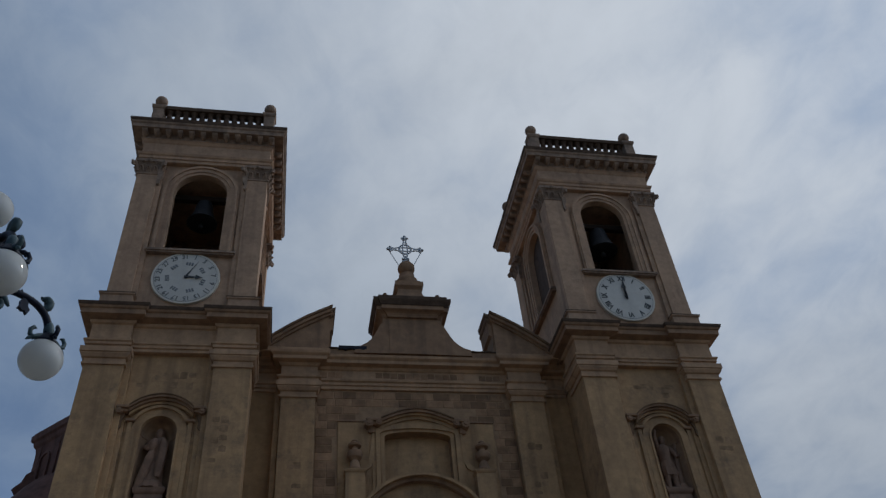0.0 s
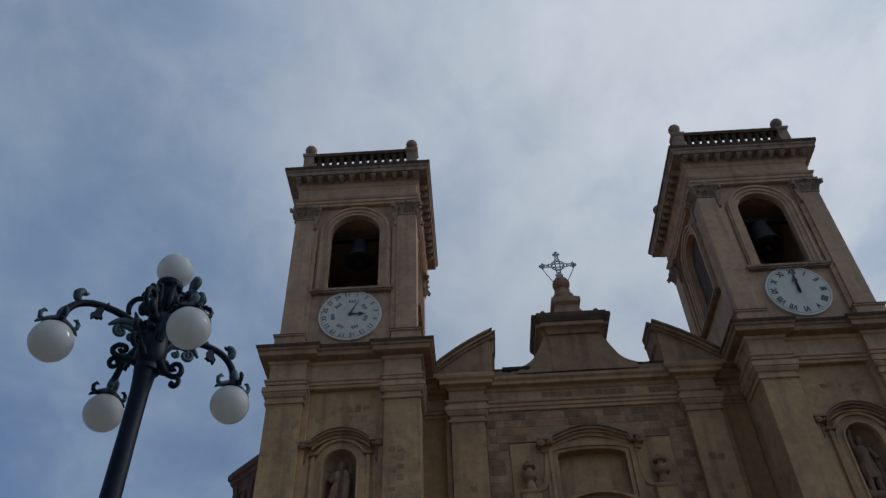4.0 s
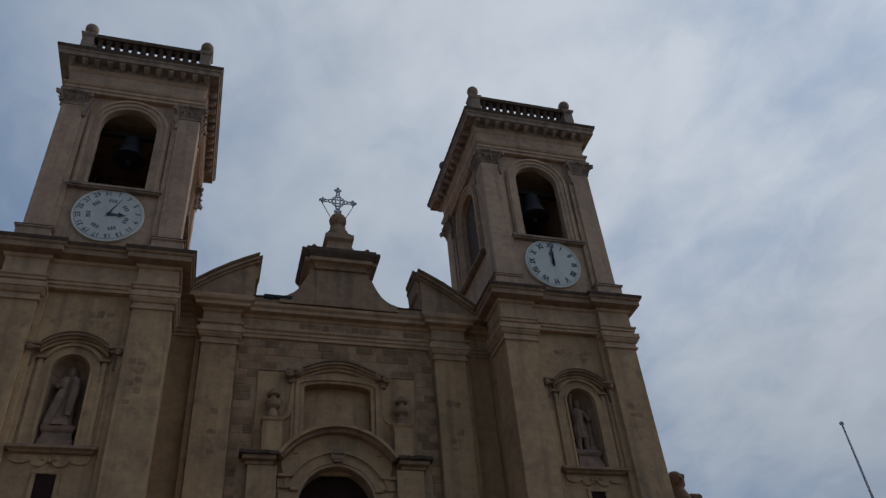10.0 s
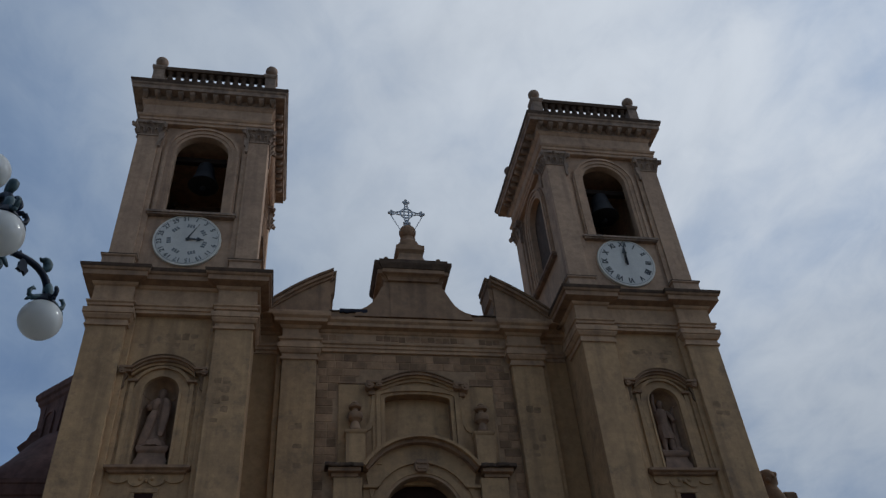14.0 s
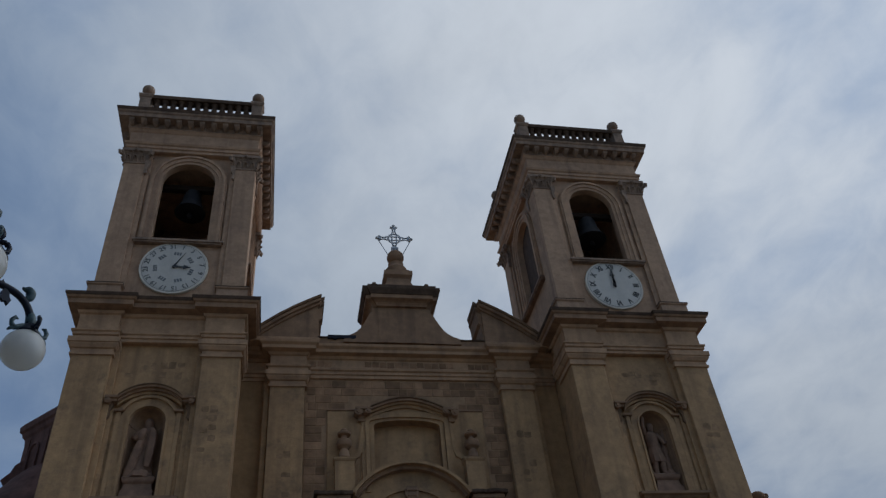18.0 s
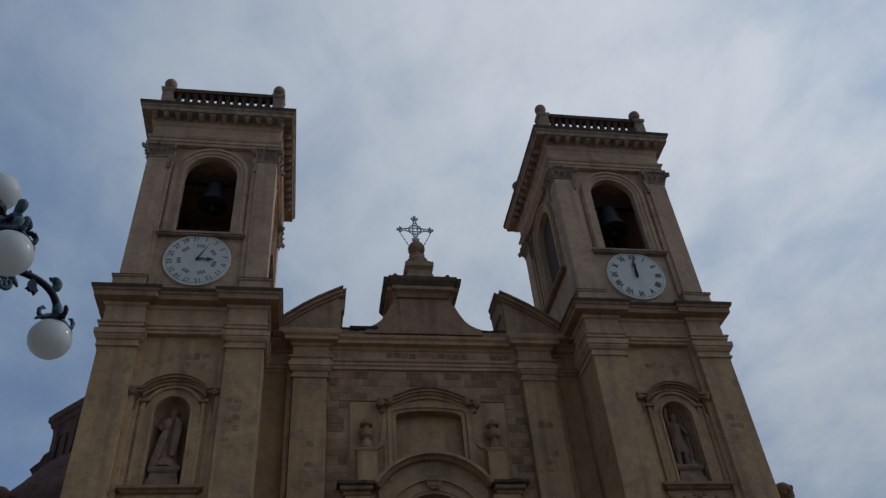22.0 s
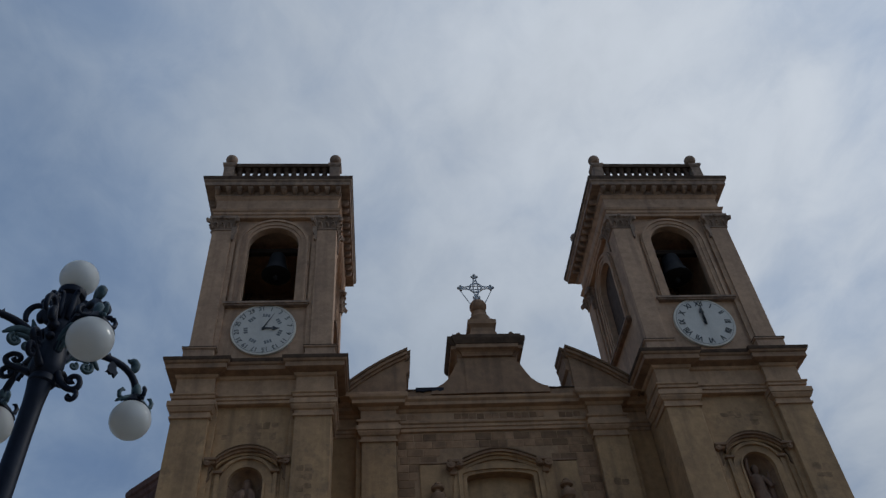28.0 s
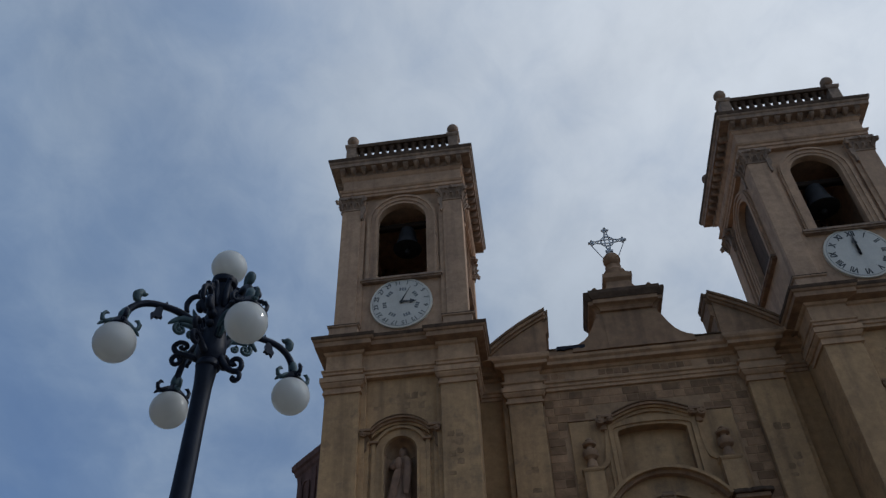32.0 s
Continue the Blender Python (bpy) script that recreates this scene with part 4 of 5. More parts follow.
# halves of the broken pediment
def pediment(s):
    f = lambda u, w, z: (s * u, 1.46 - w, z)
    top = [(2.36, 16.25), (2.75, 16.04), (3.15, 15.80), (3.55, 15.52), (3.95, 15.20), (4.35, 14.84)]
    bm = bmesh.new()
    prism(bm, [(2.45, 14.66), (2.45, 16.05)] + [(u, z - 0.2) for u, z in top[1:]] + [(4.35, 14.66)], f, -0.16, -1.2)
    body = add("pediment_half", bm, STONE_BROWN, front)
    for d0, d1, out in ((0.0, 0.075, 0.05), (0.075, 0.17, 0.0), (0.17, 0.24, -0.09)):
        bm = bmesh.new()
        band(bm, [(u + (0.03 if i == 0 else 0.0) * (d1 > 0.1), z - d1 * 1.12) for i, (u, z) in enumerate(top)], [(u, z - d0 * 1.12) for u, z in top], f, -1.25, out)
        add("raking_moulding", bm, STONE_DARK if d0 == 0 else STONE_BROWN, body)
    bm = bmesh.new()
    prism(bm, [(2.28, 16.34), (2.33, 15.56), (2.41, 15.50), (2.41, 14.70), (2.75, 14.70), (2.75, 16.08)], f, -0.24, -1.15)
    ret = add("return_block", bm, STONE_BROWN, body)
    bm = bmesh.new()
    prism(bm, [(2.255, 16.36), (2.27, 16.22), (2.75, 15.96), (2.75, 16.11)], f, -0.22, -1.17)
    prism(bm, [(2.27, 16.10), (2.28, 16.0), (2.75, 15.74), (2.75, 15.85)], f, -0.23, -1.16)
    add("return_moulding", bm, STONE_DARK, ret)
    add("pediment_base", boxes((*sorted((s * 2.40, s * 4.4)), 1.50, 2.7, 14.62, 14.76), bevel=0.015), STONE_PALE, body)


for s in (-1, 1):
    pediment(s)

# attic block that carries the cross
attic = empty("attic_pedestal", (0, 2.1, 14.7), "weathered limestone pedestal with curved wings above the cornice", "pedestal")
bm = bmesh.new()
stack(bm, [(-0.70, 1.585), (0.70, 1.585), (0.70, 1.60), (0.88, 1.60), (0.88, 2.7), (-0.88, 2.7), (-0.88, 1.60), (-0.70, 1.60)],
      [(0.0, 14.7), (0.0, 15.95)])
add("block", bm, STONE_BROWN, attic)
bm = bmesh.new()
stack(bm, [(-0.74, 1.50), (0.74, 1.50), (0.74, 1.58), (0.88, 1.58), (0.88, 2.7), (-0.88, 2.7), (-0.88, 1.58), (-0.74, 1.58)],
      [(0.0, 15.95), (0.015, 16.0), (0.045, 16.05), (0.10, 16.09), (0.16, 16.11), (0.19, 16.12), (0.19, 16.25)])
add("block_cornice", bm, STONE_BROWN, attic)
bm = bmesh.new()
stack(bm, [(-0.74, 1.50), (0.74, 1.50), (0.74, 1.58), (0.88, 1.58), (0.88, 2.7), (-0.88, 2.7), (-0.88, 1.58), (-0.74, 1.58)],
      [(0.18, 16.248), (0.215, 16.252), (0.235, 16.30), (0.27, 16.37), (0.29, 16.42), (0.29, 16.53), (0.0, 16.6)])
add("block_top", bm, STONE_CRUST, attic)
for s in (-1, 1):
    bm = bmesh.new()
    curve = [(1.72, 14.70), (1.68, 14.90), (1.52, 14.95), (1.36, 15.05), (1.22, 15.19), (1.11, 15.38), (1.02, 15.56), (0.93, 15.76)]
    prism(bm, [(s * u, z) for u, z in curve] + [(s * 0.8, 15.76), (s * 0.8, 14.70)], lambda u, w, z: (u, w, z), 1.605, 2.5)
    add("curved_wing", bm, STONE_BROWN, attic)
    bm = bmesh.new()
    lathe(bm, [(0.06, 16.54), (0.06, 16.62), (0.08, 16.67), (0.085, 16.73), (0.06, 16.79), (0.02, 16.81)], (s * 0.80, 1.5, 0), 10)
    add("knob", bm, STONE_DARK, attic)
bm = bmesh.new()
stack(bm, rect(-0.35, 0.35, 1.75, 2.45), [(0.14, 16.56), (0.12, 16.74), (0.08, 16.90), (0.03, 17.05), (0.0, 17.22), (0.03, 17.26), (0.09, 17.32), (0.09, 17.48), (0.0, 17.50), (0.0, 17.58), (-0.1, 17.60)])
add("upper_block", bm, STONE_BROWN, attic)
bm = bmesh.new()
lathe(bm, [(0.34, 17.58), (0.34, 17.80), (0.27, 17.88), (0.24, 18.0), (0.25, 18.05), (0.16, 18.11)] + ball_profile(0.275, 18.34, 14, -0.85, 1.0), (0, 2.1, 0), 24)
smooth_by_angle(add("ball", bm, STONE_BROWN, attic, smooth=True))

# iron cross with four trefoil ends, lattice heart and two stays
cross = empty("iron_cross", (0, 2.1, 18.6), "openwork wrought-iron cross on the stone ball", "cross")
CZ = 19.19
bm = bmesh.new()
for du in (-0.075, 0.075):
    tube(bm, [(du * 0.9, 2.1, 18.66), (du * 0.45, 2.1, 18.82), (du, 2.1, 18.98), (du, 2.1, CZ), (du, 2.1, 19.38), (du * 0.45, 2.1, 19.54), (du * 0.9, 2.1, 19.66)], 0.024, 6)
    tube(bm, [(-0.48, 2.1, CZ + du * 0.9), (-0.36, 2.1, CZ + du * 0.45), (-0.2, 2.1, CZ + du), (0, 2.1, CZ + du), (0.2, 2.1, CZ + du), (0.36, 2.1, CZ + du * 0.45), (0.48, 2.1, CZ + du * 0.9)], 0.024, 6)
add("bars", bm, IRON_CROSS, cross)
bm = bmesh.new()
tube(bm, [(0.205 * math.cos(2 * math.pi * k / 24), 2.1, CZ + 0.205 * math.sin(2 * math.pi * k / 24)) for k in range(25)], 0.025, 6)
for k in range(4):
    a = math.pi / 2 * k
    tube(bm, [(0.235 * math.cos(a) + 0.065 * math.cos(2 * math.pi * j / 12), 2.1, CZ + 0.235 * math.sin(a) + 0.065 * math.sin(2 * math.pi * j / 12)) for j in range(13)], 0.020, 6)
add("ring", bm, IRON_CROSS, cross)
for dx, dz in ((0, 1), (1, 0), (-1, 0), (0, -1)):
    # fleur-shaped end: a point, two curled side petals and a collar
    bm = bmesh.new()
    reach = 0.44 if dz >= 0 else 0.36
    at = lambda along, across: (dx * (reach + along) + dz * across, 2.1, CZ + dz * (reach + along) + dx * across)
    tube(bm, [at(-0.02, 0), at(0.06, 0), at(0.10, 0)], [0.03, 0.045, 0.04], 6)
    lathe(bm, ball_profile(0.055, 0, 7), at(0.125, 0), 9)
    for e in (-1, 1):
        tube(bm, [at(-0.01, 0.02 * e), at(0.03, 0.05 * e), at(0.06, 0.075 * e)], [0.026, 0.03, 0.03], 6)
        lathe(bm, ball_profile(0.043, 0, 7), at(0.055, 0.085 * e), 9)
    add("fleur_end", bm, IRON_CROSS, cross)
bm = bmesh.new()
for k in range(2):
    box(bm, -0.11, 0.11, 2.04, 2.16, 18.62 + 0.09 * k, 18.66 + 0.09 * k)
add("foot_collar", bm, IRON_CROSS, cross)
for s in (-1, 1):
    bm = bmesh.new()
    tube(bm, [(s * 0.56, 2.1, CZ - 0.02), (s * 0.24, 2.1, 18.50)], 0.015, 5)
    add("stay", bm, IRON_CROSS, cross)

# blind window: surround, hood, side shelves, vases on pedestals
win = lambda u, w, z: (u, YW - w, z)
for r, dz0, w1 in ((0.0, 0.0, 0.08), (0.12, 0.12, 0.13), (0.22, 0.22, 0.09)):
    inn = [(-0.9 - r, 10.3)] + [(-(0.9 + r) * math.cos(math.pi * k / 16), 12.20 + dz0 * 0.6 + (0.17) * math.sin(math.pi * k / 16)) for k in range(17)] + [(0.9 + r, 10.3)]
    r2 = r + 0.11
    outl = [(-0.9 - r2, 10.3)] + [(-(0.9 + r2) * math.cos(math.pi * k / 16), 12.20 + (dz0 + 0.11) * 0.75 + (0.17 + 0.3 * r2) * math.sin(math.pi * k / 16)) for k in range(17)] + [(0.9 + r2, 10.3)]
    bm = bmesh.new()
    band(bm, inn, outl, win, -0.05, w1)
    add("window_surround", bm, STONE, front)
hood = [(-1.0 + 2.0 * k / 24, 12.50 + 0.30 * math.sin(math.pi * k / 24)) for k in range(25)]
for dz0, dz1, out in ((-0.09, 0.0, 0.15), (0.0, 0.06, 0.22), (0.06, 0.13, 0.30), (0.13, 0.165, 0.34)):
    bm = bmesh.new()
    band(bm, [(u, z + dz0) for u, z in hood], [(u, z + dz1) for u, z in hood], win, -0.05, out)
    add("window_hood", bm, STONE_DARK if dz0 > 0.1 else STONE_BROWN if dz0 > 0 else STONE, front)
for s in (-1, 1):
    bm = boxes((*sorted((s * 0.98, s * 1.40)), YW - 0.32, YW, 12.57, 12.65), (*sorted((s * 1.0, s * 1.36)), YW - 0.24, YW, 12.48, 12.57), (*sorted((s * 1.16, s * 1.33)), YW - 0.14, YW, 12.30, 12.48), bevel=0.012)
    add("hood_return", bm, STONE_BROWN, front)
    bm = bmesh.new()
    for cu, cz, r in ((1.32, 12.52, 0.115), (1.06, 12.54, 0.085)):
        tube(bm, [(s * cu, YW - 0.30, cz), (s * cu, YW, cz)], [r, r], 12)
        tube(bm, [(s * cu, YW - 0.33, cz), (s * cu, YW, cz)], [r * 0.5, r * 0.5], 10)
    add("hood_scroll", bm, STONE_BROWN, front)
    add("shelf", boxes((*sorted((s * 1.38, s * 2.15)), YW - 0.075, YW, 12.655, 12.71), bevel=0.01), STONE_BROWN, front)
    add("side_panel", boxes((*sorted((s * 1.15, s * 2.14)), YW - 0.045, YW + 0.01, 10.2, 12.655), bevel=0.012), STONE, front)
    bm = bmesh.new()
    sc = [(1.22, 12.3), (1.26, 12.0), (1.29, 11.7), (1.36, 11.42), (1.50, 11.34), (1.52, 11.25), (1.40, 11.22), (1.28, 11.3), (1.2, 11.5), (1.16, 12.3)]
    prism(bm, [(s * u, z) for u, z in sc], win, -0.02, 0.10)
    add("side_scroll", bm, STONE, front)
    ped = empty("vase_pedestal", (s * 1.72, 1.75, 10.2), "limestone pedestal carrying a carved stone vase", "pedestal", "pedestals beside the blind window")
    bm = bmesh.new()
    stack(bm, rect(*sorted((s * 1.455, s * 1.95)), 1.62, YW - 0.047), [(0.0, 10.25), (0.0, 11.04), (0.02, 11.06), (0.04, 11.10), (0.04, 11.14), (-0.02, 11.16)])
    add("block", bm, STONE, ped)
    bm = bmesh.new()
    lathe(bm, [(0.17, 11.155), (0.17, 11.20), (0.14, 11.24), (0.125, 11.36), (0.085, 11.42), (0.10, 11.45), (0.18, 11.50), (0.21, 11.58), (0.19, 11.67), (0.10, 11.72), (0.075, 11.76), (0.08, 11.80), (0.17, 11.83), (0.18, 11.88), (0.15, 11.91), (0.08, 11.93), (0.10, 11.97), (0.06, 12.02), (0.02, 12.03)], (s * 1.705, 1.76, 0), 16)
    smooth_by_angle(add("vase", bm, STONE_BROWN, ped, smooth=True))

# arched doorway head with a curved hood and ledges
door = lambda u, w, z: (u, YW - w, z)
bm = bmesh.new()
band(bm, [(-0.95, 6.0)] + arc(0, 9.06, 0.95, 180, 0, 28) + [(0.95, 6.0)], [(-1.02, 6.0)] + arc(0, 9.06, 1.02, 180, 0, 28) + [(1.02, 6.0)], door, -0.1, 0.07)
add("door_archivolt", bm, STONE_PALE, front)
for r0, r1, w1, a in ((1.02, 1.27, 0.10, 17), (1.27, 1.35, 0.17, 30)):
    bm = bmesh.new()
    band(bm, arc(0, 9.06, r0, 180 - a, a, 28), arc(0, 9.06, r1, 180 - a, a, 28), door, -0.1, w1)
    add("door_archivolt", bm, STONE, front)
for s in (-1, 1):
    add("archivolt_ear", boxes((*sorted((s * 1.13, s * 1.50)), YW - 0.17, YW, 9.67, 9.75), bevel=0.012), STONE, front)
    add("archivolt_ear", boxes((*sorted((s * 0.95, s * 1.17)), YW - 0.12, YW, 9.34, 9.41), bevel=0.012), STONE, front)
    add("archivolt_panel", boxes((*sorted((s * 1.0, s * 1.5)), YW - 0.06, YW, 9.412, 9.668), bevel=0.01), STONE, front)
    add("door_jamb", boxes((*sorted((s * 0.96, s * 1.45)), YW - 0.05, YW, 5.0, 9.34), bevel=0.012), STONE, front)
bm = bmesh.new()
prism(bm, [(-0.10, 10.08), (0.10, 10.08), (0.17, 10.16), (0.18, 10.34), (0.12, 10.41), (-0.12, 10.41), (-0.18, 10.34), (-0.17, 10.16)], door, 0.0, 0.22)
box(bm, -0.15, 0.15, YW - 0.26, YW - 0.2, 10.27, 10.35, bevel=0.02)
box(bm, -0.12, 0.12, YW - 0.25, YW - 0.2, 10.13, 10.22, bevel=0.02)
add("keystone", bm, STONE_BROWN, front, "small carved keystone")
# lower band browner, with the soffit's shade put into its colour
for r0, r1, w1, mat in ((1.62, 1.71, 0.28, STONE_BROWN), (1.71, 1.79, 0.42, STONE)):
    bm = bmesh.new()
    band(bm, arc(0, 9.24, r0, 148, 32, 24), arc(0, 9.24, r1, 148, 32, 24), door, -0.05, w1)
    add("door_hood", bm, mat, front)
bm = bmesh.new()
band(bm, arc(0, 9.06, 1.34, 165, 15, 24), arc(0, 9.24, 1.64, 150, 30, 24), door, -0.05, 0.10)
add("hood_soffit_panel", bm, STONE, front)
for s in (-1, 1):
    bm = boxes((*sorted((s * 1.56, s * 2.38)), YW - 0.32, YW, 10.04, 10.15), (*sorted((s * 1.62, s * 2.3)), YW - 0.2, YW, 9.94, 10.04), bevel=0.012)
    ledge = add("door_ledge", bm, STONE_BROWN, front)
    add("ledge_slab", worn_slab(*sorted((s * 1.50, s * 2.46)), YW - 0.42, YW, 10.15, 10.26, 11 + s), STONE_CRUST, ledge, "worn slab with a black crust")
    add("door_pilaster", boxes((*sorted((s * 1.52, s * 2.24)), YW - 0.16, YW, 0, 9.94), bevel=0.012), STONE, front)


# ---- statues in the niches ----
def plinth(bm, cx, cy):
    stack(bm, rect(cx - 0.36, cx + 0.36, cy - 0.24, cy + 0.2), [(0.0, 9.66), (0.0, 9.74), (-0.04, 9.80), (-0.06, 9.94), (-0.02, 9.97), (0.0, 10.02), (0.0, 10.08), (-0.05, 10.12)])


def cloth(bm, line, segs=28, folds=5, deep=0.16, depth=0.8, phase=0.0):
    """Draped cloth: rings of (x, y, z, radius) with sharp hanging folds that deepen downwards."""
    rings, top, low = [], max(p[2] for p in line), min(p[2] for p in line)
    for x, y, z, r in line:
        f = deep * (0.35 + 0.65 * (top - z) / max(top - low, 0.01))
        ring = []
        for i in range(segs):
            a = 2 * math.pi * i / segs
            q = r * (1 + f * (abs(math.sin(folds * a / 2 + phase + 0.9 * z)) - 0.6) + 0.25 * f * math.sin(3 * a + 5 * z))
            ring.append(bm.verts.new((x + q * math.cos(a), y + depth * q * math.sin(a), z)))
        rings.append(ring)
    for r0, r1 in zip(rings, rings[1:]):
        for i in range(segs):
            bm.faces.new((r0[i], r0[(i + 1) % segs], r1[(i + 1) % segs], r1[i]))
    bm.faces.new(rings[0]); bm.faces.new(rings[-1])


def shifted(cx, cy, line):
    return [(cx + x, cy + y, z, r) for x, y, z, r in line]


def robed_statue():
    cx, cy = -XT, YL + 0.47
    bm = bmesh.new()
    plinth(bm, cx, cy)
    cloth(bm, shifted(cx, cy, [(-0.04, 0, 10.11, 0.27), (-0.03, 0, 10.28, 0.25), (-0.01, 0, 10.48, 0.22), (0, 0, 10.7, 0.20), (0.01, 0, 10.9, 0.185), (0.01, 0, 11.05, 0.175),
                               (0, 0, 11.2, 0.195), (0, 0, 11.30, 0.185), (0, 0, 11.38, 0.13), (0, 0, 11.43, 0.07)]), 32, 9, 0.24)
    # head under a veil that falls on the shoulders
    cloth(bm, shifted(cx, cy, [(0, -0.03, 11.40, 0.06), (0, -0.04, 11.48, 0.085), (0, -0.04, 11.56, 0.092), (0, -0.03, 11.63, 0.068), (0, -0.02, 11.66, 0.02)]), 14, 2, 0.04, 0.95)
    cloth(bm, shifted(cx, cy, [(0.02, 0.03, 11.26, 0.17), (0.02, 0.03, 11.38, 0.14), (0.01, 0.03, 11.50, 0.115), (0.01, 0.02, 11.60, 0.10), (0.01, 0.02, 11.69, 0.06), (0.01, 0.02, 11.71, 0.02)]), 18, 4, 0.1)
    # long mantle hanging from one shoulder
    cloth(bm, shifted(cx, cy, [(0.11, -0.10, 11.38, 0.06), (0.15, -0.14, 11.24, 0.10), (0.16, -0.16, 10.98, 0.105), (0.14, -0.17, 10.7, 0.10), (0.12, -0.17, 10.48, 0.09), (0.11, -0.16, 10.36, 0.06)]), 18, 5, 0.3)
    # bent arm with a bundle at the chest, skirt swept to the other side
    tube(bm, [(cx - 0.15, cy - 0.02, 11.33), (cx - 0.26, cy - 0.08, 11.13), (cx - 0.20, cy - 0.17, 11.08), (cx - 0.05, cy - 0.22, 11.2)], [0.075, 0.08, 0.07, 0.05], 10)
    cloth(bm, shifted(cx, cy, [(-0.09, -0.20, 11.02, 0.05), (-0.09, -0.21, 11.12, 0.10), (-0.07, -0.21, 11.24, 0.09), (-0.06, -0.20, 11.32, 0.05)]), 14, 3, 0.2)
    cloth(bm, shifted(cx, cy, [(-0.28, -0.10, 10.10, 0.12), (-0.24, -0.14, 10.3, 0.12), (-0.17, -0.17, 10.58, 0.11), (-0.12, -0.18, 10.85, 0.10), (-0.08, -0.17, 11.05, 0.06)]), 18, 5, 0.3, 0.8, 0.7)
    cloth(bm, shifted(cx, cy, [(-0.02, -0.06, 10.10, 0.30), (-0.02, -0.06, 10.17, 0.29), (-0.02, -0.05, 10.26, 0.24), (-0.02, -0.03, 10.32, 0.18)]), 30, 11, 0.22, 0.72)
    bmesh.ops.translate(bm, verts=[v for v in bm.verts if v.co.z > 9.7], vec=(0, 0, 0.085))
    ob = part("statue", bm, STATUE, None, smooth=True)
    smooth_by_angle(ob, 50)
    tagged(ob, "weathered brown stone statue of a robed figure in a niche", "statue", "statues in the tower niches")


def gesturing_statue():
    cx, cy = XT, YL + 0.47
    bm = bmesh.new()
    plinth(bm, cx, cy)
    for foot, knee, hip in (((0.05, -0.06), (0.05, -0.08), (0.02, -0.03)), ((-0.17, -0.06), (-0.15, -0.09), (-0.09, -0.03))):
        cloth(bm, shifted(cx, cy, [(foot[0], foot[1] - 0.03, 10.11, 0.085), (foot[0], foot[1], 10.17, 0.065), (foot[0], foot[1], 10.32, 0.08), (knee[0], knee[1], 10.48, 0.078), (hip[0], hip[1], 10.75, 0.11)]), 14, 2, 0.05)
    # flared tunic, belt, chest
    cloth(bm, shifted(cx, cy, [(-0.04, -0.02, 10.47, 0.20), (-0.04, -0.02, 10.58, 0.205), (-0.04, -0.01, 10.75, 0.185), (-0.04, 0, 10.92, 0.155)]), 28, 10, 0.3)
    cloth(bm, shifted(cx, cy, [(-0.04, 0, 10.90, 0.15), (-0.04, 0, 10.95, 0.165), (-0.05, 0, 11.0, 0.15), (-0.06, -0.01, 11.12, 0.18), (-0.06, -0.01, 11.26, 0.195), (-0.06, 0, 11.33, 0.16), (-0.04, 0, 11.40, 0.075)]), 20, 5, 0.1)
    cloth(bm, shifted(cx, cy, [(-0.03, -0.02, 11.37, 0.055), (-0.02, -0.04, 11.45, 0.085), (-0.02, -0.04, 11.54, 0.095), (-0.01, -0.03, 11.61, 0.072), (-0.01, -0.02, 11.65, 0.02)]), 14, 3, 0.08, 0.95)
    tube(bm, [(cx - 0.19, cy - 0.02, 11.30), (cx - 0.25, cy - 0.10, 11.36), (cx - 0.27, cy - 0.14, 11.48), (cx - 0.24, cy - 0.15, 11.64), (cx - 0.21, cy - 0.15, 11.76)], [0.075, 0.065, 0.055, 0.05, 0.04], 10)
    tube(bm, [(cx + 0.10, cy - 0.02, 11.30), (cx + 0.20, cy - 0.07, 11.14), (cx + 0.24, cy - 0.12, 10.98)], [0.07, 0.06, 0.045], 10)
    # cloak down the back and a knotty stump with a branch
    cloth(bm, shifted(cx, cy, [(0.12, 0.06, 10.2, 0.13), (0.11, 0.07, 10.6, 0.14), (0.06, 0.08, 11.0, 0.15), (0.0, 0.07, 11.32, 0.13)]), 18, 6, 0.25)
    tube(bm, [(cx + 0.20, cy - 0.02, 10.11), (cx + 0.22, cy - 0.01, 10.5), (cx + 0.26, cy, 10.9), (cx + 0.30, cy, 11.25), (cx + 0.35, cy, 11.5)], [0.11, 0.085, 0.07, 0.055, 0.025], 9)
    tube(bm, [(cx + 0.26, cy, 10.95), (cx + 0.36, cy - 0.04, 11.1)], [0.05, 0.025], 8)
    for dx, dz, r in ((0.2, 10.14, 0.13), (-0.28, 10.13, 0.08), (0.08, 10.13, 0.09)):
        lathe(bm, ball_profile(r, 0, 7), (cx + dx, cy - 0.06, dz), 10)
    bmesh.ops.translate(bm, verts=[v for v in bm.verts if v.co.z > 9.7], vec=(0, 0, 0.085))
    ob = part("statue", bm, STATUE, None, smooth=True)
    smooth_by_angle(ob, 50)
    tagged(ob, "weathered brown stone statue with one raised arm beside a stump", "statue", "statues in the tower niches")


robed_statue()
gesturing_statue()


